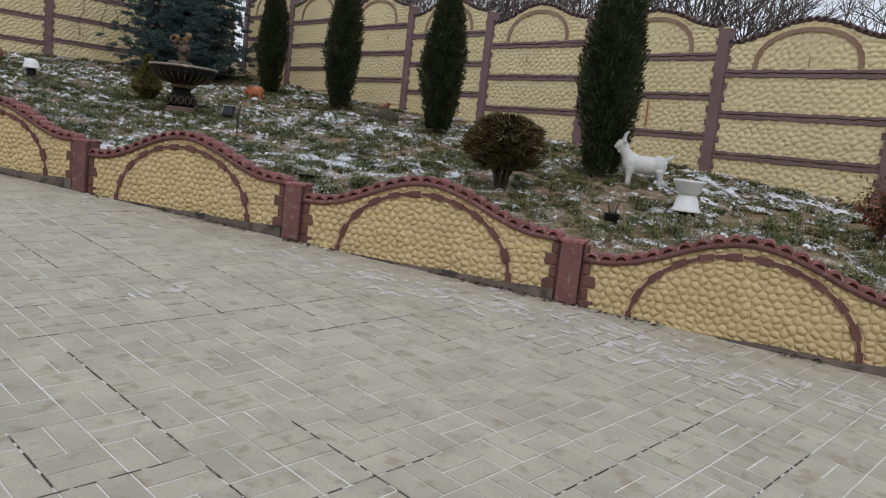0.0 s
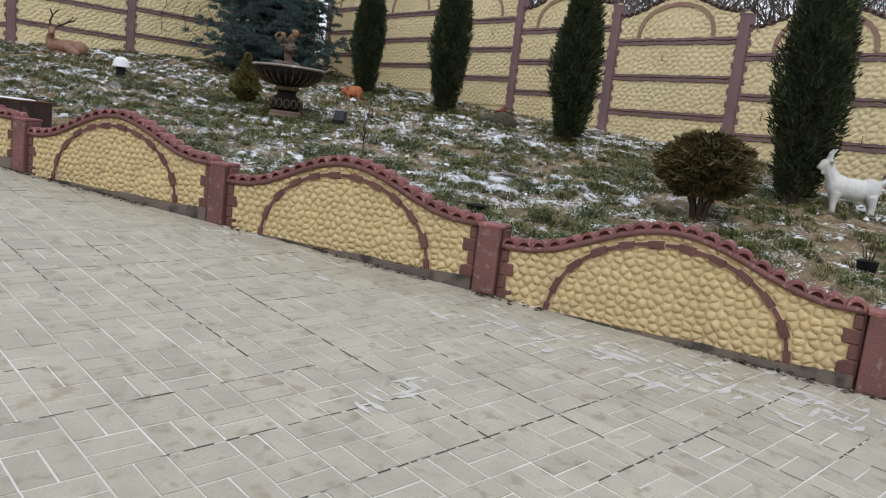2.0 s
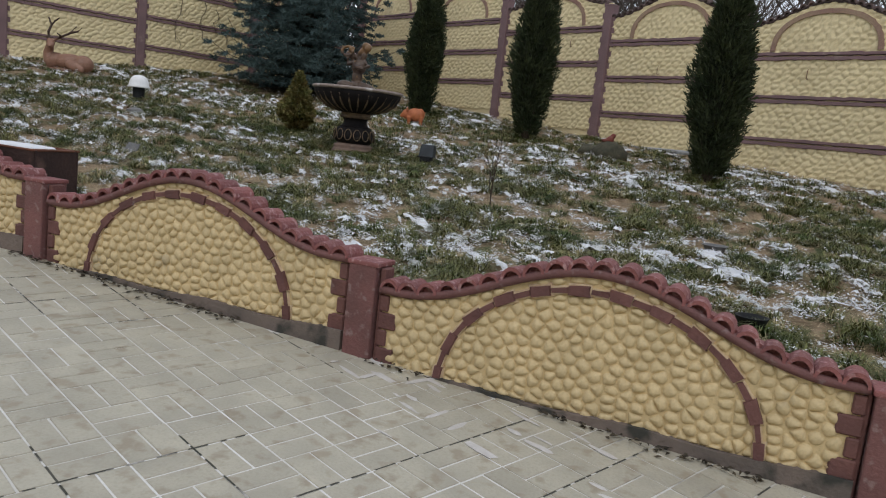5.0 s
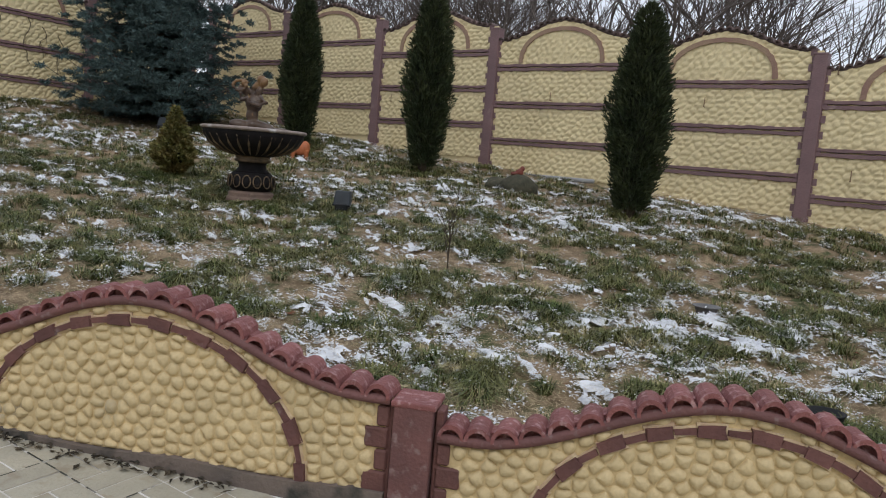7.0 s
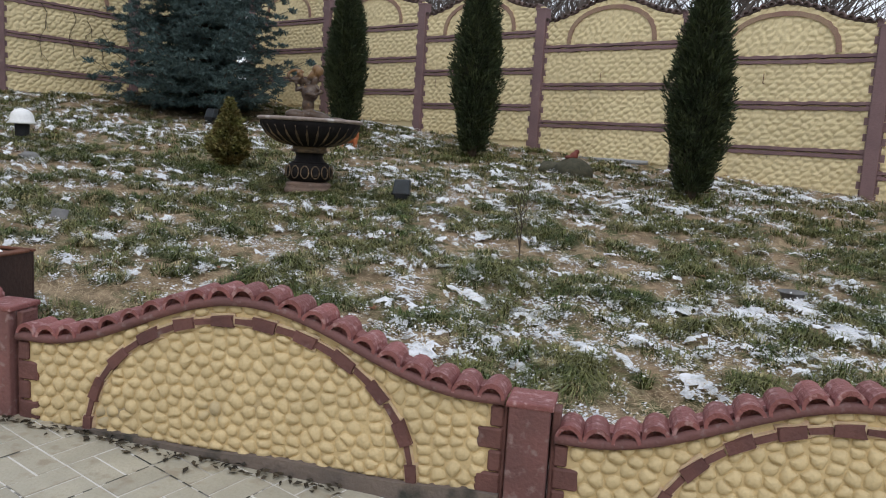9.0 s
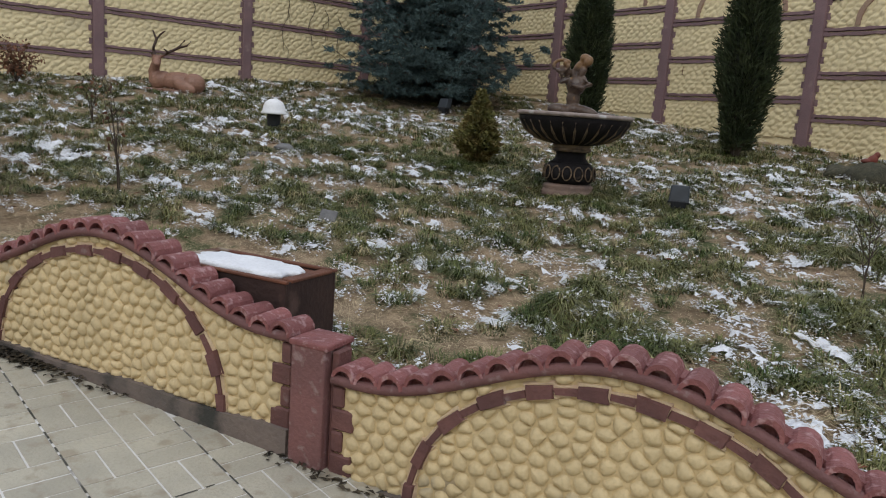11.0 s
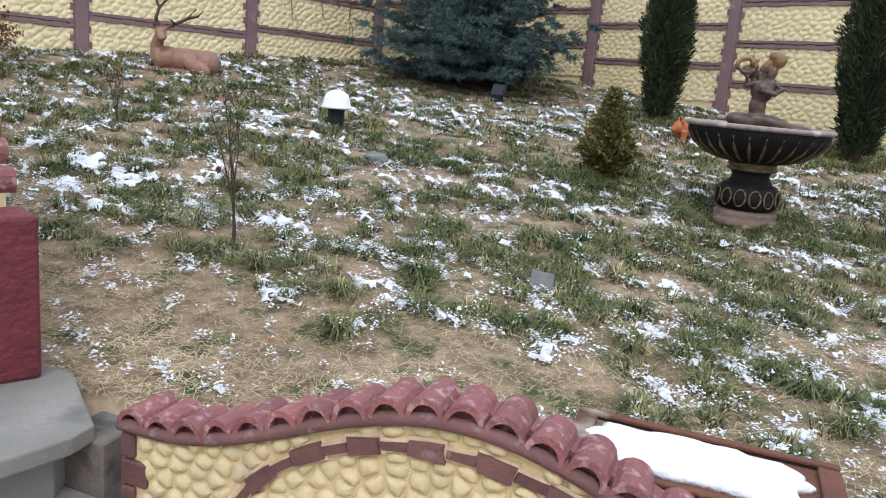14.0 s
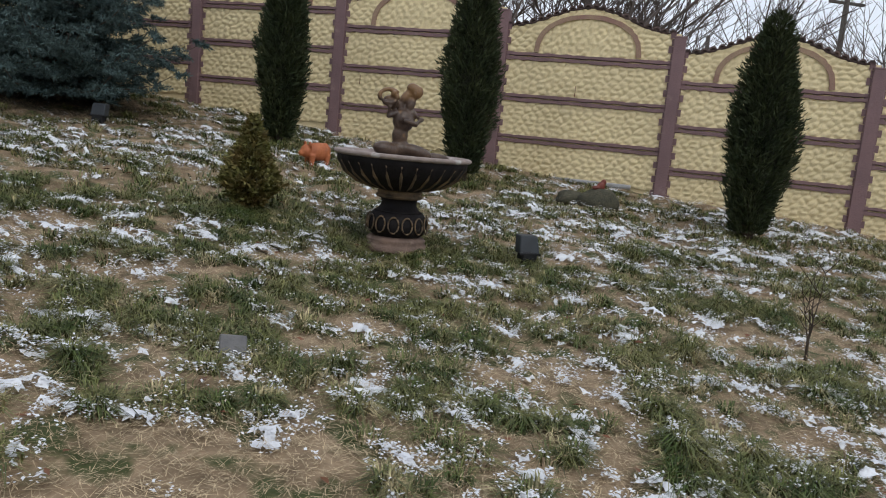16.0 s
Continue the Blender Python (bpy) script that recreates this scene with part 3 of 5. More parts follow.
CORNER = Vector((-4.66, 10.94))
DR, DL = Vector((0.895, -0.446)), Vector((-0.412, -0.911))
TURN_R, TURN_L = math.degrees(math.atan2(DR.y, DR.x)), math.degrees(math.atan2(-DL.y, -DL.x))


def right_top(k):
    return 3.63 - 0.207 * k


def left_top(k):
    return 3.42 - 0.1 * k


def right_at(k):
    """Plan of the fence post k along the long side; the three bays next to the corner are a little wider."""
    return Vector((2.9, 7.17)) + DR * (PITCH * (k - 4) if k >= 3 else -PITCH + 2.135 * (k - 3))


def left_at(k):
    return Vector((-6.54, 6.94)) + DL * PITCH * (k - 2)


made = []
for k in range(0, 9):
    p, c = right_at(k), (right_at(k) + right_at(k + 1)) / 2
    made.append((pose(p.x, p.y, right_top(k), 0, 0, TURN_R), "post"))
    wide = Matrix.Diagonal((1.0365 if k < 3 else 1.0, 1, 1, 1))
    made.append((pose(c.x, c.y, right_top(k + 0.5) - 0.02, 0, 0, TURN_R) @ wide, "bay"))
for k in range(1, 8):
    p = left_at(k)
    made.append((pose(p.x, p.y, left_top(k), 0, 0, TURN_L), "post"))
for k in range(0, 7):
    c = left_at(k + 0.5)
    made.append((pose(c.x, c.y, left_top(k + 0.5) - 0.02, 0, 0, TURN_L), "bay"))
firsts = {"post": fence_post, "bay": bay}
used = set()
for m, what in made:
    if what in used:
        copy_thing(firsts[what], m)
    else:
        firsts[what].matrix_basis = m
        used.add(what)

# small rusty hooks left in the fence boards: metres along from the fourth post, and height
for along, z in ((-3.86, 2.0), (-1.11, 2.06), (2.49, 1.3), (2.24, 2.38), (3.72, 1.1), (5.19, 1.94), (5.8, 2.3), (0.9, 2.02), (-2.7, 2.45)):
    c = Vector((2.9, 7.17)) + DR * along
    vs, fs = [], []
    tube(vs, fs, [(0, 0.01, 0), (0, -0.05, 0.0), (0.005, -0.055, 0.06), (0.0, -0.04, 0.11)], [0.006, 0.006, 0.005, 0.004], 5)
    hk = put("iron_hook", mesh("iron_hook", vs, fs, RUST), None, pose(c.x, c.y, z, 0, 0, TURN_R))
    tagged(hk, "small rusty iron hook fixed in the fence", "hook", "fence hooks")
c = Vector((2.9, 7.17)) + DR * 3.18
vs, fs = [], []
tube(vs, fs, [(0, 0.01, 0), (0, -0.045, 0.01), (0.004, -0.05, 0.17), (-0.004, -0.048, 0.34)], [0.007, 0.011, 0.011, 0.009], 6)
tagged(put("rusty_rod", mesh("rusty_rod", vs, fs, ORANGE), None, pose(c.x, c.y, 1.16, 0, 0, TURN_R)), "orange rusted rod standing out from the fence", "rod")
# bare vine strands hanging down the short fence
rv = random.Random(14)
for along, top, low in ((-0.62, 2.85, 1.9), (-1.05, 2.8, 2.1), (-1.3, 2.7, 2.25), (-1.55, 2.6, 1.95)):
    c = Vector((-6.54, 6.94)) + DL * along
    vs, fs = [], []
    strand = [(rv.uniform(-0.035, 0.035) + 0.05 * math.sin(q), -0.045 + rv.uniform(-0.006, 0.006), top + (low - top) * q / 8) for q in range(9)]
    tube(vs, fs, strand, [0.006 - 0.0004 * q for q in range(9)], 4)
    for q in (2, 4, 6):
        tube(vs, fs, [strand[q], (strand[q][0] + rv.uniform(-0.1, 0.1), -0.05, strand[q][2] - 0.13)], [0.004, 0.002], 3)
    tagged(put("dry_vine", mesh("dry_vine", vs, fs, BARK), None, pose(c.x, c.y, 0, 0, 0, TURN_L)), "thin bare vine strand hanging on the fence", "vine", "dry vines")

# ---- plants ----
def spray_mesh(name, pos, out, size, droop, seed, mat, wide=0.4):
    """Many small leaf sprays: a bent pair of triangles each, at pos, pointing along out."""
    r = np.random.RandomState(seed)
    n = len(pos)
    d = out + r.normal(0, 0.45, (n, 3))
    d[:, 2] += droop
    d /= np.linalg.norm(d, axis=1, keepdims=True)
    side = np.cross(d, r.normal(0, 1, (n, 3)))
    side /= np.linalg.norm(side, axis=1, keepdims=True) + 1e-9
    s = size * r.uniform(0.6, 1.4, (n, 1))
    up = np.cross(side, d)
    a = pos - d * s * 0.3
    b = pos + d * s * 0.35 + side * s * wide + up * s * 0.12
    c = pos + d * s
    e = pos + d * s * 0.35 - side * s * wide + up * s * 0.12
    v = np.stack([a, b, c, e], 1).reshape(-1, 3)
    i = np.arange(n)[:, None] * 4
    t = np.concatenate([i + np.array([[0, 1, 2]]), i + np.array([[0, 2, 3]])])
    return mesh_np(name, v, t, mat)


def crown_points(n, height, base, prof, seed, shell=0.32):
    r = np.random.RandomState(seed)
    h = r.uniform(0, 1, n * 3)
    keep = r.uniform(0, 1, n * 3) < np.array([prof(x) for x in h]) / max(prof(x / 50) for x in range(51))
    h = h[keep][:n]
    a = r.uniform(0, 2 * np.pi, len(h))
    bump = 1 + 0.09 * np.sin(3 * a + 9 * h) + 0.10 * np.sin(7 * a - 17 * h + 1) + 0.09 * np.sin(5 * a + 31 * h + 2) + np.clip(r.normal(0, 0.07, len(h)), -0.1, 0.2)
    rad = np.array([prof(x) for x in h]) * bump * (1 - shell * r.uniform(0, 1, len(h)) ** 1.6)
    pos = np.stack([rad * np.cos(a), rad * np.sin(a), base + h * height], 1)
    out = np.stack([np.cos(a), np.sin(a), np.zeros(len(h))], 1)
    return pos, out


def core_bm(height, base, prof, k=0.8, seed=1):
    r = random.Random(seed)
    bm = lathe_bm([(max(prof(i / 14) * k, 0.004), base + height * (0.02 + 0.93 * i / 14)) for i in range(15)], 16)
    for v in bm.verts:
        v.co.x *= r.uniform(0.85, 1.1)
        v.co.y *= r.uniform(0.85, 1.1)
    return bm


def trunk_mesh(pts, radii, mat, name="trunk", n=8):
    vs, fs = [], []
    tube(vs, fs, pts, radii, n)
    return mesh(name, vs, fs, mat, True)


def thuja(x, y, height, radius, seed, label):
    def prof(h):
        return radius * (0.5 + 1.7 * h if h < 0.12 else 0.704 + 1.3 * (h - 0.12) if h < 0.35 else 1.0 if h < 0.45 else max(0.02, 1 - 0.55 * ((h - 0.45) / 0.45) ** 1.6) if h < 0.9 else max(0.0, 0.45 * (1 - ((h - 0.9) / 0.1) ** 2)))
    z = lawn_z(x, y)
    t = thing("thuja_tree", pose(x, y, z - 0.02), label, "tree", "columnar thujas")
    put("trunk", trunk_mesh([(0, 0, -0.05), (0.01, 0, 0.3), (0, 0.01, height * 0.8)], [0.05, 0.042, 0.01], BARK), t)
    r = random.Random(seed)
    for k in range(7):
        a = r.uniform(0, 6.28)
        vs, fs = [], []
        tube(vs, fs, [(0.02 * math.cos(a), 0.02 * math.sin(a), 0.02), (0.08 * math.cos(a), 0.08 * math.sin(a), 0.2), (0.55 * radius * math.cos(a), 0.55 * radius * math.sin(a), 0.5)], [0.016, 0.013, 0.006], 5)
        put("limb", mesh("limb", vs, fs, BARK), t)
    # added solid core, coloured as the shade between the sprays
    part("inner_crown", core_bm(height - 0.15, 0.14, prof, 0.74, seed), CROWN_SHADE, t)
    pos, out = crown_points(17000, height - 0.1, 0.1, prof, seed, 0.4)
    put("crown", spray_mesh("crown", pos, out, 0.05, 0.9, seed + 1, THUJA, 0.13), t)
    return t


thuja(-1.48, 7.5, 2.1, 0.245, 31, "dark green columnar thuja beside the corner spruce")
thuja(0.47, 6.75, 2.3, 0.27, 32, "dark green columnar thuja near the tall fence")
thuja(2.93, 5.3, 2.1, 0.275, 33, "dark green columnar thuja with bare lower stems")
thuja(5.65, 3.35, 2.4, 0.29, 34, "broad dark green thuja behind the white goat")

# blue spruce in the corner
def spruce(x, y, height, spread, seed):
    r = random.Random(seed)
    rn = np.random.RandomState(seed)
    z = lawn_z(x, y)
    t = thing("spruce_tree", pose(x, y, z - 0.03), "bushy blue-green spruce in the fence corner", "tree")
    put("trunk", trunk_mesh([(0, 0, -0.1), (0, 0, height * 0.5), (0.02, 0, height)], [0.1, 0.06, 0.008], BARK), t)
    bv, bf = [], []
    P_, D_ = [], []
    lev = 25
    for k in range(lev):
        h = 0.28 + (height - 0.3) * (k / lev) ** 1.05
        reach = spread * (1 - (k / lev)) ** 0.8 * (0.86 if k < 2 else 1.0) + 0.05
        nb = 13 if k < 16 else 8
        for j in range(nb):
            a = 2 * math.pi * (j + r.uniform(-0.3, 0.3)) / nb + k * 1.1
            L, hj = reach * r.uniform(0.6, 1.18), r.uniform(-0.09, 0.09)
            c, s = math.cos(a), math.sin(a)
            path = []
            for q in range(7):
                f = q / 6
                path.append(Vector((c * L * f, s * L * f, h + hj - 0.24 * L * f + 0.30 * L * f * f * f + r.uniform(-0.01, 0.01))))
            tube(bv, bf, path, [0.016 * (1 - 0.8 * q / 6) for q in range(7)], 4)
            side = Vector((-s, c, 0))
            for q in range(1, 7):
                for sg in (-1, 0, 1):
                    base = path[q]
                    tl = (0.30 * L * (1.12 - q / 6) + 0.10) * r.uniform(0.7, 1.2) if sg else 0.12
                    dirn = (side * sg * 0.85 + Vector((c, s, 0)) * 0.6 + Vector((0, 0, r.uniform(-0.3, 0.05)))).normalized()
                    m = 3 + int(tl / 0.022)
                    for w in range(m):
                        P_.append(base + dirn * tl * w / m)
                        D_.append(dirn)
    tagged(put("branchwork", mesh("branchwork", bv, bf, BARK), t), kind="stuff")
    pos, out = np.array(P_, dtype=np.float32), np.array(D_, dtype=np.float32)
    pos = np.repeat(pos, 6, axis=0) + rn.normal(0, 0.009, (len(pos) * 6, 3))
    out = np.repeat(out, 6, axis=0) * 0.6 + rn.normal(0, 0.42, (len(pos), 3))
    put("needles", spray_mesh("needles", pos, out, 0.038, 0.12, seed, SPRUCE, 0.14), t, None, "blue-green needle sprays")
    return t


spruce(-4.0, 8.1, 4.4, 1.5, 7)


def dwarf(x, y):
    def prof(h):
        return 0.205 * (0.42 + 2.1 * h if h < 0.25 else 0.94 * (1 - (h - 0.25) / 0.78) ** 1.05 + 0.03)
    t = thing("dwarf_conifer", pose(x, y, lawn_z(x, y) - 0.01), "small cone-shaped yellow-brown conifer on the lawn", "shrub")
    put("trunk", trunk_mesh([(0, 0, -0.04), (0, 0, 0.3)], [0.02, 0.012], BARK), t)
    part("inner_crown", core_bm(0.54, 0.06, prof, 0.7, 5), CROWN_SHADE, t)
    pos, out = crown_points(6000, 0.64, 0.05, prof, 41, 0.35)
    put("crown", spray_mesh("crown", pos, out, 0.034, 0.45, 42, DWARF, 0.3), t)


dwarf(-1.5, 4.42)


def round_bush(x, y):
    t = thing("round_bush", pose(x, y, lawn_z(x, y) - 0.01), "rounded brown-green bush on bare multiple stems", "shrub")
    r = random.Random(8)
    for k in range(8):
        a = k * 0.8
        put("stem", trunk_mesh([(0.03 * math.cos(a), 0.03 * math.sin(a), -0.04), (0.06 * math.cos(a), 0.06 * math.sin(a), 0.14), (0.2 * math.cos(a), 0.2 * math.sin(a), 0.42)], [0.022, 0.018, 0.008], BARK, "stem", 6), t)

    def prof(h):
        return 0.31 * math.sqrt(max(1 - (2 * h - 0.95) ** 2 / 1.2, 0.0))
    part("inner_crown", core_bm(0.36, 0.29, prof, 0.6, 6), CROWN_SHADE, t)
    pos, out = crown_points(9500, 0.48, 0.2, prof, 51, 0.5)
    put("crown", spray_mesh("crown", pos, out, 0.05, 0.35, 52, BUSH, 0.14), t)


round_bush(5.03, 1.95)


def twig_bush(name, x, y, height, stems, spread, seed, mat, label, leaves=0):
    r = random.Random(seed)
    t = thing(name, pose(x, y, lawn_z(x, y) - 0.01), label, "shrub")
    pos = []
    for k in range(stems):
        a, l = r.uniform(0, 6.28), height * r.uniform(0.5, 1.0)
        lean = spread * r.uniform(0.3, 1.0)
        pts = [Vector((lean * f * f * math.cos(a) + r.uniform(-0.01, 0.01), lean * f * f * math.sin(a) + r.uniform(-0.01, 0.01), l * f)) for f in (0, 0.25, 0.5, 0.75, 1)]
        vs, fs = [], []
        tube(vs, fs, pts, [0.0045, 0.004, 0.003, 0.0022, 0.0015], 4)
        for q in (2, 3, 4):
            for _ in range(2):
                b = r.uniform(0, 6.28)
                tube(vs, fs, [pts[q], pts[q] + Vector((0.08 * math.cos(b), 0.08 * math.sin(b), 0.09)) * r.uniform(0.6, 1.4)], [0.0028, 0.0014], 3)
                pos.append(pts[q] + Vector((0.05 * math.cos(b), 0.05 * math.sin(b), 0.05)))
        tagged(put("stem", mesh("stem", vs, fs, mat), t), kind="stuff")
    if leaves:
        P_ = np.array([tuple(p) for p in pos])
        P_ = np.repeat(P_, leaves, axis=0) + np.random.RandomState(seed).normal(0, 0.035, (len(P_) * leaves, 3))
        put("leaves", spray_mesh("leaves", P_, np.zeros_like(P_) + np.array([0, 0, -0.3]), 0.035, 0, seed, DRYLEAF, 0.35), t, None, "withered red-brown leaves")
    return t


twig_bush("rose_bush", -2.74, 1.5, 0.85, 5, 0.2, 61, BARK, "thin bare rose bush in the lawn", 1)
twig_bush("rose_bush", -4.93, 3.03, 0.55, 4, 0.15, 62, BARK, "small bare rose shoots in the lawn", 1)
twig_bush("bare_sapling", 1.67, 2.49, 0.55, 4, 0.07, 63, BARK, "single bare sapling standing in the lawn")
twig_bush("dry_shrub", -7.05, 3.7, 0.5, 14, 0.3, 64, BARK, "low shrub with withered red-brown leaves", 7)
twig_bush("dry_shrub", 8.2, 2.5, 0.42, 22, 0.32, 66, BARK, "dense low shrub with dark dry leaves", 8)

# ---- fountain ----
ftn = thing("garden_fountain", pose(-0.47, 4.0, lawn_z(-0.47, 4.0) - 0.02), "black and gold tiered stone fountain with a snowy bowl", "fountain")
ftn.scale = (1, 1, 1.08)
part("plinth", lathe_bm([(0.215, 0.0), (0.22, 0.02), (0.21, 0.045), (0.195, 0.06), (0.205, 0.075), (0.19, 0.09), (0.165, 0.1)], 40), FOOTSTONE, ftn, "worn pinkish round plinth", smooth=True)
bulb = part("bulb", lathe_bm([(0.155, 0.095), (0.19, 0.12), (0.205, 0.165), (0.2, 0.21), (0.175, 0.245), (0.15, 0.258)], 40), IRON, ftn, smooth=True)
for i in range(14):
    a = 2 * math.pi * i / 14
    vs, fs = [], []
    ring = [(0.036 * math.cos(q * math.pi / 8), 0.05 * math.sin(q * math.pi / 8)) for q in range(17)]
    tube(vs, fs, [(u, 0, w) for u, w in ring], [0.0055] * 17, 5)
    put("oval_boss", mesh("oval_boss", vs, fs, IRON_RIB, True), bulb, Matrix.Translation((0.207 * math.cos(a), 0.207 * math.sin(a), 0.18)) @ pose(0, 0, 0, -6, 0, math.degrees(a) + 90))
part("stem", lathe_bm([(0.168, 0.252), (0.146, 0.262), (0.126, 0.285), (0.118, 0.31), (0.128, 0.332), (0.15, 0.344)], 40), IRON, ftn, smooth=True)
part("collar", lathe_bm([(0.15, 0.337), (0.162, 0.347), (0.158, 0.36), (0.145, 0.364), (0.155, 0.376), (0.15, 0.388), (0.135, 0.392)], 40), IRON_RIB, ftn, "gold-rubbed collar rings", smooth=True)
bowl = part("bowl", lathe_bm([(0.13, 0.384), (0.2, 0.396), (0.3, 0.43), (0.385, 0.485), (0.432, 0.55), (0.445, 0.60), (0.43, 0.605), (0.40, 0.585), (0.3, 0.567), (0.05, 0.563)], 96, lambda a, r, z: r * (1 + 0.022 * abs(math.sin(14 * a)) * (1 if 0.39 < z < 0.56 else 0))), IRON, ftn, "black fluted basin", smooth=True)
for i in range(28):
    a = 2 * math.pi * (i + 0.5) / 28
    vs, fs = [], []
    tube(vs, fs, [(0.205, 0, 0.399), (0.305, 0, 0.43), (0.392, 0, 0.487), (0.438, 0, 0.552)], [0.005, 0.009, 0.011, 0.007], 6)
    put("bowl_rib", mesh("bowl_rib", vs, fs, IRON_RIB, True), bowl, pose(0, 0, 0, 0, 0, math.degrees(a)))
part("rim", lathe_bm([(0.425, 0.585), (0.452, 0.588), (0.468, 0.598), (0.466, 0.612), (0.45, 0.618), (0.425, 0.61), (0.415, 0.6)], 64), RIMSTONE, ftn, "weathered stone rim dusted with frost", smooth=True)
part("snow_layer", lathe_bm([(0.405, 0.578), (0.40, 0.594), (0.2, 0.598), (0.03, 0.6)], 40, lambda a, r, z: r * (1 + 0.05 * math.sin(3 * a) + 0.04 * math.sin(7 * a + 1))), SNOW, ftn, "thin snow in the basin", smooth=True)

fig = blobs("statue", [
    ((0.0, 0.02, 0.07), (0.085, 0.075, 0.06)), ((-0.11, -0.02, 0.06), (0.1, 0.06, 0.055), (0, 8, 12)), ((0.1, -0.03, 0.06), (0.12, 0.05, 0.045), (0, 14, -12)), ((0.24, -0.01, 0.03), (0.12, 0.036, 0.032)),
    ((-0.01, 0.01, 0.16), (0.056, 0.048, 0.085)), ((0.003, 0.0, 0.26), (0.078, 0.056, 0.078), (0, -6, 0)), ((0.04, -0.035, 0.26), (0.026, 0.03, 0.03)), ((-0.02, -0.035, 0.26), (0.026, 0.03, 0.03)),
    ((0.045, 0.0, 0.37), (0.03, 0.03, 0.055), (0, 22, 0)), ((0.085, -0.012, 0.452), (0.035, 0.034, 0.046), (0, 25, 0)), ((0.062, 0.014, 0.475), (0.052, 0.04, 0.038), (0, 22, 0)),
    ((0.012, 0.022, 0.42), (0.03, 0.03, 0.07), (0, 38, 0)), ((-0.02, 0.022, 0.345), (0.024, 0.026, 0.06), (0, 12, 0)), ((-0.095, 0.005, 0.375), (0.06, 0.04, 0.04), (0, 20, 0))],
    BRONZE, None, pose(-0.49, 4.0, lawn_z(-0.47, 4.0) + 0.605, 0, 0, 14), 0.0075, "",
    [([(0.06, -0.005, 0.315), (0.115, -0.04, 0.275), (0.06, -0.088, 0.24), (-0.03, -0.075, 0.262)], [0.03, 0.025, 0.021, 0.017]), ([(-0.05, 0.0, 0.31), (-0.115, -0.025, 0.285), (-0.115, -0.035, 0.345)], [0.03, 0.024, 0.018]),
     ([(-0.12 + 0.082 * (1 - q / 30) * math.cos(q * 0.5 + 0.6), -0.015 - 0.02 * q / 13, 0.405 + 0.055 * (1 - q / 30) * math.sin(q * 0.5 + 0.6)) for q in range(15)], [0.014 + 0.0006 * q for q in range(15)])])
tagged(fig, "bronze-coloured kneeling garden statue seated in the fountain bowl", "statue")

# ---- garden lamps ----
white_lamp = thing("garden_lamp", pose(-3.78, 4.3, lawn_z(-3.78, 4.3) - 0.01), "black bollard lamp with a white domed cap", "lamp")
part("post", lathe_bm([(0.068, 0.0), (0.066, 0.01), (0.07, 0.14), (0.066, 0.19)], 24), BLACK, white_lamp, smooth=True)
part("cap", lathe_bm([(0.05, 0.165), (0.132, 0.16), (0.136, 0.172), (0.118, 0.19), (0.112, 0.235), (0.09, 0.28), (0.055, 0.305), (0.03, 0.312), (0.004, 0.314)], 32), WHITE, white_lamp, "white helmet-shaped lamp cap", smooth=True)


def flood(x, y, tilt, turn, label):
    t = thing("floodlight", pose(x, y, lawn_z(x, y) - 0.01, 0, 0, turn), label, "lamp", "garden floodlights")
    part("base", box_bm(-0.055, 0.055, -0.05, 0.05, 0.0, 0.105, 0.008), BLACK, t)
    bm = box_bm(-0.075, 0.075, -0.045, 0.05, 0.09, 0.215, 0.01, 2)
    for v in bm.verts:
        v.co.x *= 1 - 0.12 * (v.co.z - 0.09) / 0.125
        v.co.y += (v.co.z - 0.09) * 0.35
    part("housing", bm, GREYGLASS, t, "sloping grey lamp head")
    part("bezel", box_bm(-0.08, 0.08, -0.052, -0.04, 0.085, 0.10, 0.003), BLACK, t)
    return t


flood(0.44, 3.88, 30, 8, "black box floodlight on the lawn beside the fountain")
flood(-3.22, 7.02, 30, -12, "black box floodlight under the blue spruce")

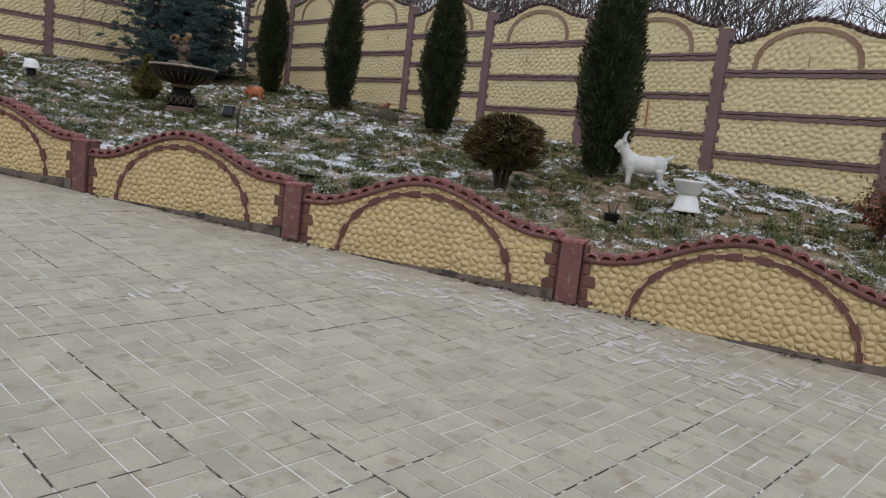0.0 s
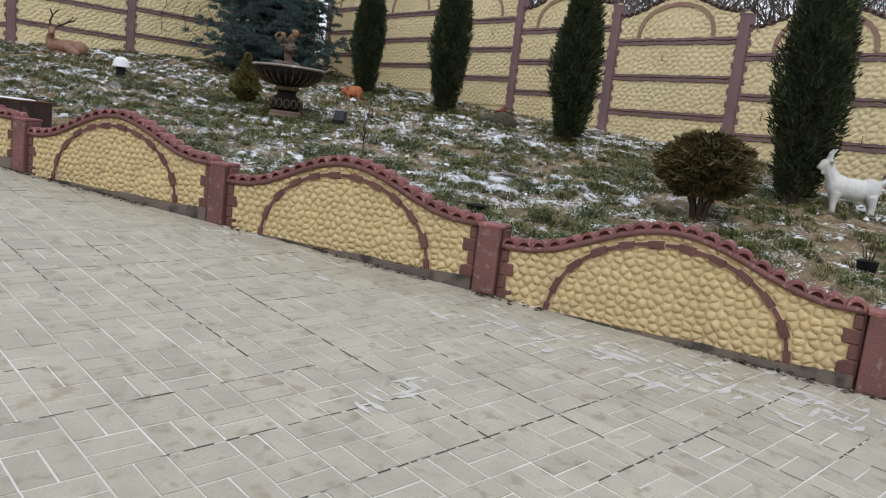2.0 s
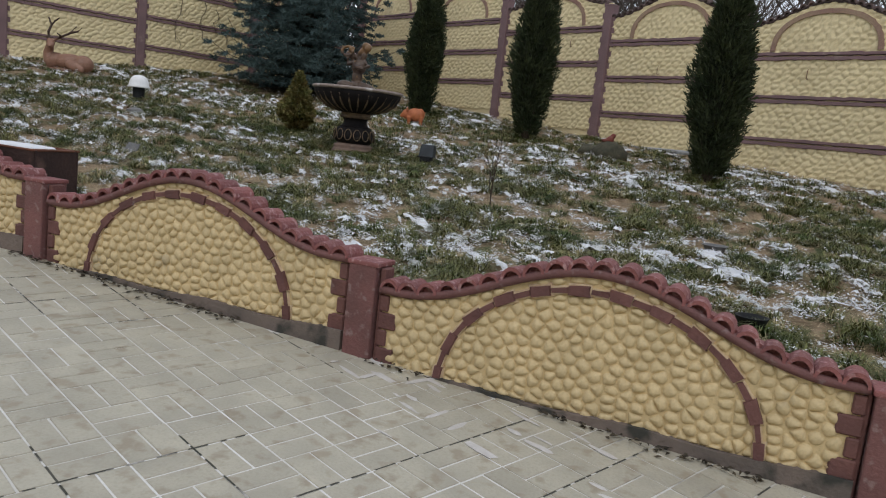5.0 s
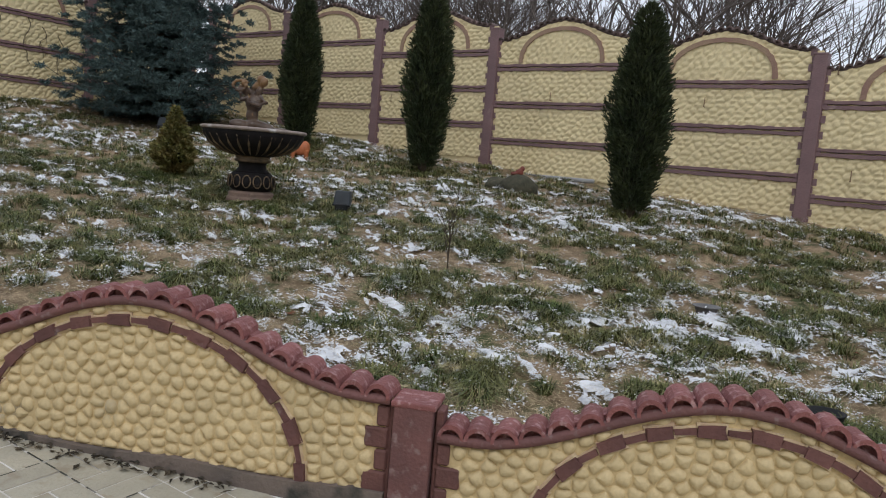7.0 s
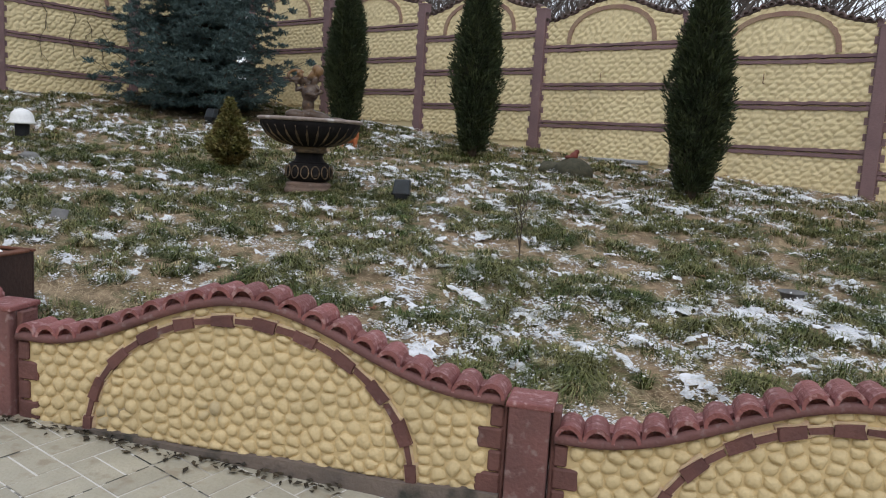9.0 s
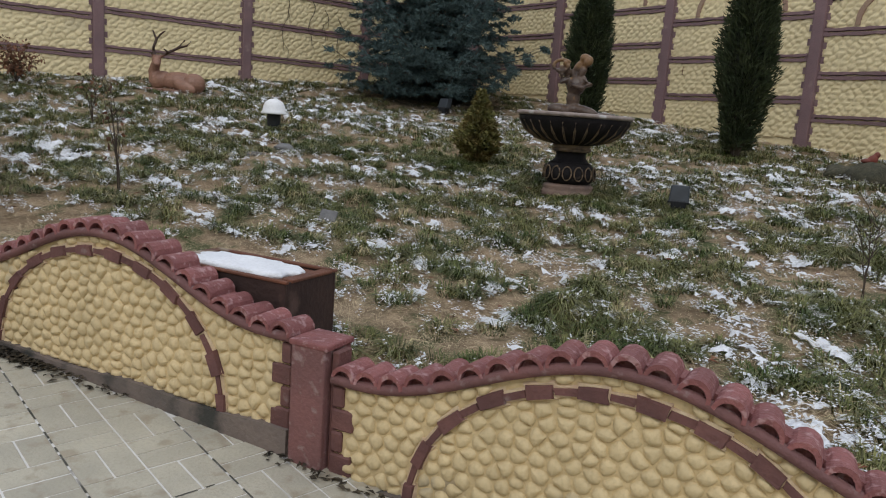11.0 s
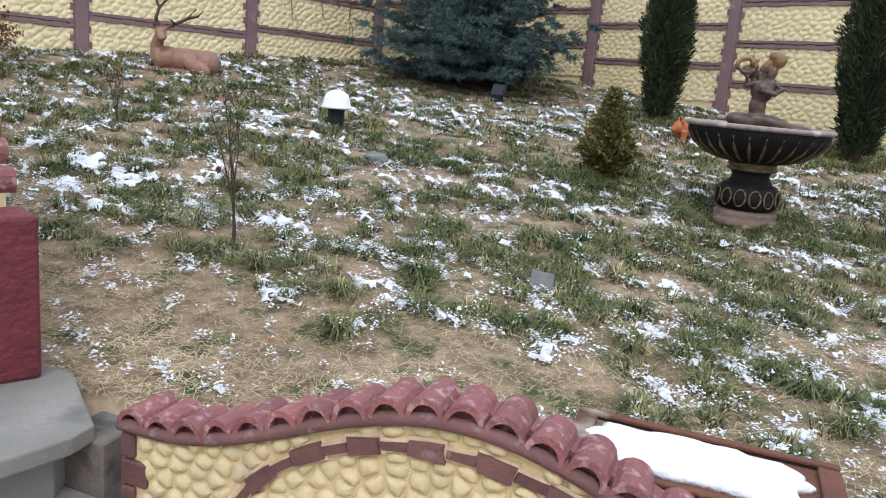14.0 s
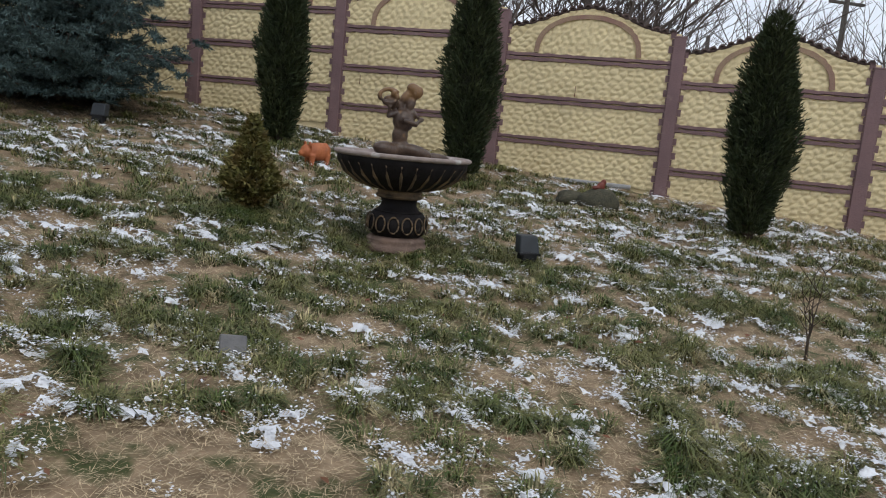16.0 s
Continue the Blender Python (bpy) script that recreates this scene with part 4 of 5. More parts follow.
# ---- painted plaster animals ----
dz = lawn_z(-6.1, 5.15)
deer = blobs("deer_statue", [
    ((0.28, 0.0, 0.15), (0.27, 0.13, 0.125)), ((0.48, 0.0, 0.14), (0.15, 0.14, 0.13)), ((0.06, 0.0, 0.15), (0.15, 0.115, 0.125), (0, -20, 0)), ((0.42, -0.12, 0.09), (0.15, 0.05, 0.07), (0, 20, 0)),
    ((0.18, -0.13, 0.03), (0.18, 0.035, 0.03)), ((-0.06, -0.08, 0.03), (0.13, 0.035, 0.03), (0, 0, 25)), ((0.12, -0.17, 0.028), (0.12, 0.03, 0.026), (0, 0, -10)),
    ((0.02, -0.07, 0.4), (0.06, 0.055, 0.065)), ((0.06, -0.14, 0.365), (0.05, 0.075, 0.042), (20, 0, 20)), ((-0.05, -0.02, 0.46), (0.022, 0.014, 0.05), (0, -35, 0)), ((0.07, -0.02, 0.46), (0.022, 0.014, 0.05), (0, 50, 0))],
    DEER, None, pose(-6.33, 5.1, dz - 0.02, 0, 0, 20), 0.0085, "",
    [([(-0.01, 0.0, 0.14), (-0.04, -0.02, 0.27), (0.01, -0.05, 0.40)], [0.10, 0.07, 0.052]),
     ([(-0.01, -0.05, 0.44), (-0.05, -0.02, 0.55), (-0.03, 0.02, 0.66), (-0.08, 0.02, 0.77)], [0.022, 0.02, 0.018, 0.012]), ([(-0.035, 0.01, 0.64), (0.02, 0.02, 0.72), (0.10, 0.0, 0.77)], [0.017, 0.015, 0.01]), ([(-0.045, -0.02, 0.53), (0.0, -0.12, 0.56)], [0.016, 0.01]),
     ([(0.05, -0.05, 0.44), (0.15, -0.03, 0.50), (0.26, -0.01, 0.56), (0.36, 0.0, 0.67)], [0.022, 0.02, 0.018, 0.012]), ([(0.27, 0.0, 0.57), (0.38, 0.0, 0.60), (0.44, 0.0, 0.66)], [0.017, 0.015, 0.01]), ([(0.16, -0.03, 0.5), (0.14, -0.12, 0.54)], [0.016, 0.01])])
tagged(deer, "brown painted plaster stag lying on the lawn", "statue")
gz = lawn_z(6.1, 3.3)
goat = blobs("goat_statue", [
    ((0.0, 0, 0.24), (0.2, 0.085, 0.095)), ((-0.12, 0, 0.25), (0.10, 0.09, 0.105)), ((0.14, 0, 0.25), (0.095, 0.085, 0.10)), ((-0.255, 0, 0.43), (0.058, 0.036, 0.04), (0, -30, 0)), ((-0.285, 0, 0.405), (0.04, 0.026, 0.028), (0, -30, 0)),
    ((-0.22, 0.05, 0.45), (0.015, 0.04, 0.018)), ((-0.22, -0.05, 0.45), (0.015, 0.04, 0.018)), ((-0.27, 0, 0.36), (0.012, 0.012, 0.03))],
    GOAT, None, pose(6.1, 3.3, gz - 0.015, 0, 0, 20) @ Matrix.Scale(1.02, 4), 0.011, "",
    [([(-0.15, 0, 0.28), (-0.2, 0, 0.36), (-0.225, 0, 0.44)], [0.075, 0.055, 0.04]), ([(-0.14, -0.045, 0.2), (-0.15, -0.045, 0.1), (-0.15, -0.045, 0.0)], [0.045, 0.026, 0.024]), ([(-0.13, 0.045, 0.2), (-0.12, 0.045, 0.1), (-0.12, 0.045, 0.0)], [0.045, 0.026, 0.024]),
     ([(0.15, -0.045, 0.2), (0.17, -0.045, 0.1), (0.16, -0.045, 0.0)], [0.05, 0.028, 0.024]), ([(0.15, 0.045, 0.2), (0.19, 0.045, 0.1), (0.18, 0.045, 0.0)], [0.05, 0.028, 0.024]), ([(0.21, 0, 0.3), (0.26, 0, 0.34), (0.3, 0, 0.39)], [0.03, 0.024, 0.01]),
     ([(-0.23, 0.02, 0.46), (-0.22, 0.025, 0.52), (-0.19, 0.035, 0.56)], [0.019, 0.016, 0.011]), ([(-0.23, -0.02, 0.46), (-0.22, -0.025, 0.52), (-0.19, -0.035, 0.56)], [0.019, 0.016, 0.011])])
tagged(goat, "white painted plaster goat standing on the lawn", "statue")

urn = thing("garden_urn", pose(6.66, 2.1, lawn_z(6.66, 2.1) - 0.01), "white two-tier plastic urn planter on a dark foot", "planter")
part("foot", lathe_bm([(0.085, 0.0), (0.08, 0.07), (0.075, 0.08)], 24), BLACK, urn, smooth=True)
part("pedestal", lathe_bm([(0.125, 0.07), (0.125, 0.085), (0.105, 0.10), (0.095, 0.17), (0.075, 0.2), (0.07, 0.215)], 24), WHITE, urn, smooth=True)
part("basin", lathe_bm([(0.07, 0.21), (0.10, 0.235), (0.118, 0.30), (0.135, 0.318), (0.142, 0.335), (0.13, 0.338), (0.115, 0.31), (0.02, 0.30)], 28), WHITE, urn, smooth=True)
pot = thing("black_pot", pose(6.17, 1.35, lawn_z(6.17, 1.35) - 0.02), "small black plant pot with withered stalks", "pot")
part("body", lathe_bm([(0.05, 0.0), (0.065, 0.1), (0.07, 0.105), (0.06, 0.105), (0.05, 0.09), (0.01, 0.09)], 20), BLACK, pot, smooth=True)
vs, fs = [], []
for k in range(9):
    a = k * 0.7
    tube(vs, fs, [(0.02 * math.cos(a), 0.02 * math.sin(a), 0.09), (0.05 * math.cos(a), 0.05 * math.sin(a), 0.2)], [0.004, 0.002], 4)
put("stalks", mesh("stalks", vs, fs, BARK), pot)
pot2 = thing("black_pot", pose(3.62, 0.92, lawn_z(3.62, 0.92) - 0.03), "small black bowl lying behind the low wall", "pot")
part("body", lathe_bm([(0.05, 0.0), (0.075, 0.09), (0.08, 0.095), (0.068, 0.095), (0.055, 0.07), (0.01, 0.06)], 20), BLACK, pot2, smooth=True)
dish = thing("grey_dish", pose(3.31, 2.34, lawn_z(3.31, 2.34) - 0.01), "shallow grey plastic dish on the lawn", "dish")
part("body", lathe_bm([(0.055, 0.0), (0.07, 0.05), (0.085, 0.055), (0.085, 0.06), (0.065, 0.057), (0.05, 0.02), (0.01, 0.018)], 24), STONE, dish, smooth=True)

pig = blobs("pig_statue", [
    ((0.0, 0, 0.135), (0.135, 0.082, 0.085)), ((0.07, 0, 0.14), (0.075, 0.08, 0.082)), ((-0.14, 0, 0.135), (0.065, 0.058, 0.06)), ((-0.195, 0, 0.115), (0.035, 0.03, 0.028)),
    ((-0.125, 0.05, 0.195), (0.016, 0.022, 0.032), (20, -20, 0)), ((-0.125, -0.05, 0.195), (0.016, 0.022, 0.032), (-20, -20, 0))],
    ORANGE, None, pose(-1.04, 6.5, lawn_z(-1.04, 6.5) - 0.01, 0, 0, 28) @ Matrix.Diagonal((0.9, 1.1, 1.08, 1)), 0.0085, "",
    [([(x, y, 0.11), (x, y, 0.05), (x - 0.005, y, 0.0)], [0.038, 0.028, 0.026]) for x in (-0.09, 0.09) for y in (-0.045, 0.045)] + [([(0.13, 0, 0.17), (0.155, 0.012, 0.185), (0.16, -0.005, 0.2)], [0.012, 0.009, 0.006])])
tagged(pig, "orange painted plaster pig standing by the thuja", "statue")

# stones, plate and little figure
def rock(name, x, y, r, seed, label, cat="stone", flat=0.45, mat=None):
    bm = bmesh.new()
    bmesh.ops.create_icosphere(bm, subdivisions=3, radius=1.0)
    for v in bm.verts:
        k = 1 + 0.28 * noise.noise(v.co * 1.3 + Vector((seed, 0, 0))) + 0.1 * noise.noise(v.co * 3.5)
        v.co = Vector((v.co.x * r * k, v.co.y * r * 0.8 * k, v.co.z * r * flat * k + r * flat * 0.4))
    ob = part(name, bm, mat or STONE, None, "", pose(x, y, lawn_z(x, y), 0, 0, seed * 40), True)
    return tagged(ob, label, cat)


plate = part("stone_plate", box_bm(-0.055, 0.055, 0.0, 0.09, 0, 0.014, 0.005), STONE, None, "", pose(-1.32, 1.86, lawn_z(-1.32, 1.86) + 0.012, 58, 6, 15))
tagged(plate, "tilted pale grey plate sticking out of the lawn", "plate")
rock("flat_stone", -3.04, 3.16, 0.085, 2, "flat grey stone set in the lawn", flat=0.25)
rock("flat_stone", -3.0, 3.52, 0.11, 3, "low grey stone in the grass", flat=0.4)
rock("dark_rock", 1.75, 6.05, 0.2, 4, "dark rock near the tall fence", flat=0.75, mat=MOSS)
rock("dark_rock", 1.5, 6.2, 0.16, 5, "dark rock near the tall fence", flat=0.6, mat=MOSS)
gn = blobs("garden_figure", [((0, 0, 0.05), (0.06, 0.05, 0.06)), ((0.04, 0, 0.11), (0.04, 0.035, 0.04)), ((-0.07, 0, 0.03), (0.07, 0.04, 0.03))], TERRA, None, pose(1.74, 6.03, lawn_z(1.74, 6.03) + 0.195, 0, 0, 20) @ Matrix.Scale(0.75, 4), 0.01)
tagged(gn, "small red-brown plaster figure sitting on a rock", "statue")
vs, fs = [], []
tube(vs, fs, [(0, 0, 0.03), (0.4, -0.2, 0.032), (0.85, -0.42, 0.03)], [0.028, 0.028, 0.028], 10)
pp = tagged(put("grey_pipe", mesh("grey_pipe", vs, fs, PIPE, True), None, pose(1.7, 7.62, lawn_z(2.1, 7.42))), "pale grey pipe lying along the fence foot", "pipe")

# ---- steel box behind the low wall ----
bz = lawn_z(-0.545, 0.275) - 0.01
sbox = thing("steel_box", pose(-0.545, 0.275, bz, 0, 0, 0), "rusty dark steel box with snow on its sunken lid", "box")
BL, BW, BH = 0.305, 0.155, 0.34
for nm, a in (("side", (-BL, BL, -BW, -BW + 0.012, 0, BH)), ("side", (-BL, BL, BW - 0.012, BW, 0, BH)), ("end", (-BL, -BL + 0.012, -BW + 0.012, BW - 0.012, 0, BH)), ("end", (BL - 0.012, BL, -BW + 0.012, BW - 0.012, 0, BH))):
    part(nm, box_bm(*a, 0.002), DARKSTEEL, sbox)
part("bottom", box_bm(-BL + 0.013, BL - 0.013, -BW + 0.013, BW - 0.013, 0.002, 0.014, 0.002), DARKSTEEL, sbox)
lid = part("lid", box_bm(-BL + 0.02, BL - 0.02, -BW + 0.02, BW - 0.02, BH - 0.02, BH - 0.008, 0.002), RUST, sbox, "rusted sunken lid")
for a in ((-BL - 0.006, BL + 0.006, -BW - 0.006, -BW + 0.014, BH - 0.004, BH + 0.008), (-BL - 0.006, BL + 0.006, BW - 0.018, BW + 0.006, BH - 0.004, BH + 0.008), (BL - 0.045, BL + 0.006, -BW + 0.031, BW - 0.031, BH - 0.004, BH + 0.008), (-BL - 0.006, -BL + 0.045, -BW + 0.031, BW - 0.031, BH - 0.004, BH + 0.008)):
    part("rim_bar", box_bm(*a, 0.003), RUST, sbox, "rusty weathered rim")
vs, fs = [], []
tube(vs, fs, [(BL + 0.004, -0.06, 0.09), (BL + 0.07, -0.05, 0.10), (BL + 0.09, 0.0, 0.085), (BL + 0.07, 0.05, 0.09), (BL + 0.004, 0.06, 0.09)], [0.009] * 5, 8)
put("handle", mesh("handle", vs, fs, RUST, True), sbox, None, "bent rusty carrying handle")
sn = lathe_bm([(1.0, 0), (0.985, 0.5), (0.93, 0.9), (0.8, 1.0), (0.05, 1.05)], 64, lambda a, r, z: r * (1 + 0.05 * math.sin(5 * a) + 0.045 * math.sin(11 * a + 1) + 0.03 * math.sin(17 * a)))
for v in sn.verts:
    sq = 1 / max(abs(math.cos(math.atan2(v.co.y, v.co.x))), abs(math.sin(math.atan2(v.co.y, v.co.x)))) ** 0.6
    v.co = Vector((v.co.x * sq * 0.25 - 0.02, v.co.y * sq * 0.108 + 0.0, BH - 0.008 + v.co.z * 0.022))
part("snow_patch", sn, SNOW, lid, "smooth white snow patch", smooth=True)

# ---- steps and parapet ----
steps = thing("garden_steps", pose(0, 0, 0), "weathered concrete steps with snow at the low wall's end", "steps")


def slab_part(name, corners, z0, z1, mat, label=""):
    bm = bmesh.new()
    lo = [bm.verts.new((x, y, z0)) for x, y in corners]
    hi = [bm.verts.new((x, y, z1)) for x, y in corners]
    n = len(corners)
    bm.faces.new(lo[::-1])
    bm.faces.new(hi)
    for i in range(n):
        bm.faces.new((lo[i], lo[(i + 1) % n], hi[(i + 1) % n], hi[i]))
    bmesh.ops.bevel(bm, geom=bm.edges[:], offset=0.006, segments=2, affect="EDGES", profile=0.5)
    return part(name, bm, mat, steps, label)


S1, S2 = 0.22, 0.42
slab_part("riser", [(-1.73, -0.055), (-2.39, -2.2), (-5.5, -2.2), (-5.5, 0.05), (-2.19, 0.05), (-2.19, -0.055)], -0.1, S1 - 0.055, CONCRETE)
slab_part("tread", [(-1.70, -0.052), (-2.37, -2.2), (-5.5, -2.2), (-5.5, 0.05), (-2.19, 0.05), (-2.19, -0.052)], S1 - 0.05, S1, CONCRETE, "grey stone tread dusted with snow")
part("end_block", box_bm(-2.18, -2.025, -0.04, 0.12, -0.1, S2 - 0.045, 0.006), PLINTH, steps, "stained mauve end block")
slab_part("riser", [(-2.19, 0.02), (-2.12, -0.11), (-2.7, -2.2), (-5.5, -2.2), (-5.5, 0.05)], S1 + 0.002, S2 - 0.055, CONCRETE)
slab_part("tread", [(-2.38, 0.2), (-2.06, -0.03), (-2.05, -0.12), (-2.63, -2.2), (-5.5, -2.2), (-5.5, 0.2)], S2 - 0.05, S2, CONCRETE, "upper grey stone landing")
for k in range(4):
    slab_part("stair", [(-3.0 - 0.3 * k, 0.02 + 0.05 * k), (-3.3 - 0.3 * k, -1.6), (-6.0, -1.6), (-6.0, 0.02 + 0.05 * k)], S2 + 0.002 + 0.13 * k, S2 + 0.128 * (k + 1), CONCRETE)
drift = lathe_bm([(1.0, 0), (0.96, 0.5), (0.8, 0.9), (0.05, 1.0)], 48, lambda a, r, z: r * (1 + 0.16 * math.sin(3 * a) + 0.1 * math.sin(7 * a + 1) + 0.07 * math.sin(13 * a)))
for v in drift.verts:
    v.co = Vector((-1.975 + v.co.x * 0.075 - v.co.y * 0.03, -0.26 + v.co.y * 0.14 + v.co.x * 0.02, S1 - 0.002 + v.co.z * 0.008))
part("snow_patch", drift, SNOW, steps, "thin melting snow on the lower tread", smooth=True)
par = thing("stair_parapet", pose(-2.53, 0.085, S2 - 0.003, 0, 0, 153), "yellow stair parapet with scalloped red coping and burgundy post", "parapet")
part("post", box_bm(-0.085, 0.085, -0.085, 0.085, 0.002, 0.5, 0.012, 2), BURGUNDY, par, "rough burgundy rendered post")


def par_line(u):
    return 0.46 + 0.62 * u + 0.1 * math.sin(3.0 * u)


vs, fs = [], []
for i in range(25):
    u = 0.09 + 1.9 * i / 24
    for y in (-0.04, 0.04):
        vs += [(u, y, 0.06 + 0.55 * u - 0.25), (u, y, par_line(u))]
for i in range(24):
    a, b = 4 * i, 4 * i + 4
    fs += [(a, b, b + 1, a + 1), (a + 3, b + 3, b + 2, a + 2), (a + 1, b + 1, b + 3, a + 3), (a, a + 2, b + 2, b)]
fs += [(0, 1, 3, 2), (96, 98, 99, 97)]
put("panel", mesh("panel", vs, fs, YELLOW), par)
for i in range(22):
    u = 0.12 + i * 0.085
    put("coping_tile", tile_shapes[i % 4], par, pose(u, -0.068, par_line(u) + 0.004, 0, -math.degrees(math.atan2(par_line(u + 0.02) - par_line(u - 0.02), 0.04)), 0))
vs, fs = [], []
tube(vs, fs, [(0.09 + 0.19 * i, 0.045, 0.12 + 0.55 * (0.09 + 0.19 * i)) for i in range(11)], [0.02] * 11, 6)
put("foot_band", mesh("foot_band", vs, fs, RED), par)

# ---- beyond the fence: bare trees, poles ----
def bare_tree(seed, height, thick):
    r = random.Random(seed)
    vs, fs = [], []

    def grow(p, d, l, rad, depth):
        pts, q = [p], p
        for _ in range(3):
            d = (d + Vector((r.uniform(-0.16, 0.16), r.uniform(-0.16, 0.16), r.uniform(-0.04, 0.1)))).normalized()
            q = q + d * l / 3
            pts.append(q)
        tube(vs, fs, pts, [rad, rad * 0.88, rad * 0.76, rad * 0.62], 4 if depth < 2 else 3)
        if depth >= 4:
            return
        for k in range(3 if depth else 4):
            a = r.uniform(0, 6.28)
            side = Vector((math.cos(a), math.sin(a), 0))
            nd = (d * 0.85 + side * r.uniform(0.4, 0.8)).normalized()
            grow(pts[r.choice((2, 3))] if k else pts[3], nd if k else d, l * r.uniform(0.6, 0.82), max(rad * 0.58, 0.007), depth + 1)

    grow(Vector((0, 0, -0.2)), Vector((0, 0, 1)), height * 0.3, thick, 0)
    return mesh("bare_crown", vs, fs, TWIG)


tree_shapes = [bare_tree(100 + k, 9.0, 0.085) for k in range(5)]
r = random.Random(77)
FN = Vector((0.446, 0.895))
for k in range(150):
    along, depth = r.uniform(-7, 26), r.uniform(3, 13)
    p = CORNER + DR * along + FN * depth
    if 8.2 < along < 11.5 and r.random() < 0.8 or along > 11.5 and r.random() < 0.35:
        continue
    t = thing("bare_tree", pose(p.x, p.y, 1.3 - 0.03 * p.x), "leafless brown tree beyond the fence", "tree", "bare trees")
    t.rotation_euler = (0, 0, r.uniform(0, 6.28))
    s = r.uniform(0.62, 0.86) * (0.8 if along > 8 else 1.0) * (0.8 + depth / 40)
    t.scale = (s, s, s)
    put("bare_crown", tree_shapes[k % 5], t)
for k, (along, depth, h) in enumerate(((13.5, 22, 8.0), (20.5, 30, 8.5), (9.0, 26, 6.5))):
    p = CORNER + DR * along + FN * depth
    t = thing("utility_pole", pose(p.x, p.y, 0.2, 0, 0, 10 * k), "dark utility pole with crossarm and insulators", "pole", "utility poles")
    put("shaft", trunk_mesh([(0, 0, 0), (0, 0, h)], [0.13, 0.09], WOODPOLE, "shaft"), t)
    part("crossarm", box_bm(-0.7, 0.7, -0.05, 0.05, h - 0.75, h - 0.65, 0.01), WOODPOLE, t)
    for x in (-0.6, -0.2, 0.2, 0.6):
        part("insulator", lathe_bm([(0.03, 0), (0.05, 0.05), (0.05, 0.15), (0.02, 0.2)], 8), WHITE, t, "", pose(x, 0, h - 0.65))

# assumed closing wall behind the walker, added out of view
hw = part("wall_house", box_bm(-14, 16, -9.6, -9.3, -1.2, 4.2, 0.01), YELLOW_FAR, None)
tagged(hw, "assumed plain pale wall closing the yard, out of view", "wall", "", "structure")

# ---- snow and grass ----
def inside_lawn(x, y):
    """Left of neither fence nor wall: inside the garden."""
    rel = np.stack([x - CORNER.x, y - CORNER.y], 1)
    dr = rel @ np.array([-FN.x, -FN.y])
    dl = rel @ np.array([DR.x, DR.y])
    ok = (dr > 0.12) & (dl > 0.12) & (y > 0.13)
    ok &= ~((np.abs(x + 0.545) < 0.35) & (np.abs(y - 0.275) < 0.2))
    ok &= ~((x < -2.05) & (y < 0.19 + np.clip((-2.6 - x), 0, 8) * 0.27))
    return ok


# lush snow-free grass round the fountain and under the evergreens
TUFTS = ((-0.47, 4.0, 0.46), (-1.5, 4.35, 0.4), (-1.48, 7.5, 0.5), (0.47, 6.75, 0.45), (2.93, 5.3, 0.4), (5.65, 3.35, 0.45))


def snow_field(x, y):
    big = lumps(x, y, 0.3, 15)
    f = 0.6 * lumps(x * 0.75, y * 1.15, 2.2, 16) + 0.6 * lumps(x * 0.8, y * 1.3, 6.0, 17) + 0.36 * lumps(x, y, 15, 19) + 0.22 * lumps(x, y, 31, 21) + 0.3 * big
    f += 0.62 * np.exp(-(((x - 3.1) / 1.2) ** 2 + ((y - 1.6) / 0.7) ** 2))
    f -= 0.6 * np.exp(-(((x + 2.4) / 2.2) ** 2 + ((y - 0.8) / 0.7) ** 2))
    f -= 0.5 * np.exp(-(((y - 0.35) / 0.28) ** 2))
    f -= 1.3 * np.exp(-(((x + 3.95) / 1.3) ** 2 + ((y - 8.1) / 1.3) ** 2))
    f -= 0.7 * np.exp(-(((x - 5.3) / 0.7) ** 2 + ((y - 2.3) / 0.9) ** 2))
    for ox, oy, w in TUFTS:
        f -= 1.2 * np.exp(-(((x - ox) / w) ** 2 + ((y - oy) / w) ** 2) ** 2)
    return f


step = 0.018
xs, ys = np.arange(-8.4, 9.6, step), np.arange(0.14, 10.4, step)
X, Y = np.meshgrid(xs, ys)
jx = X + 0.006 * np.sin(Y * 173 + X * 91)
S = snow_field(X, Y) - 0.55
Z = lawn_np(X, Y) + 0.018 * lumps(X, Y, 1.3, 5) + 0.008 * lumps(X, Y, 4.5, 6) + np.clip(S, -0.1, 0.7) * 0.028 + 0.019 + 0.004 * lumps(X, Y, 6, 18)
nx = len(xs)
ok = (S > -0.05) & inside_lawn(X.ravel(), Y.ravel()).reshape(X.shape)
cell = ok[:-1, :-1] & ok[1:, :-1] & ok[:-1, 1:] & ok[1:, 1:]
i = (np.arange(len(ys) - 1)[:, None] * nx + np.arange(nx - 1)[None, :])[cell]
tris = np.concatenate([np.stack([i, i + 1, i + nx + 1], 1), np.stack([i, i + nx + 1, i + nx], 1)])
usedv, inv = np.unique(tris, return_inverse=True)
v = np.stack([jx.ravel(), Y.ravel(), Z.ravel()], 1)[usedv]
me = mesh_np("snow", v, inv.reshape(-1, 3), SNOW)
me.polygons.foreach_set("use_smooth", [True] * len(me.polygons))
tagged(put("snow", me), "thin patchy old snow lying between grass clumps", "snow", "", "stuff")


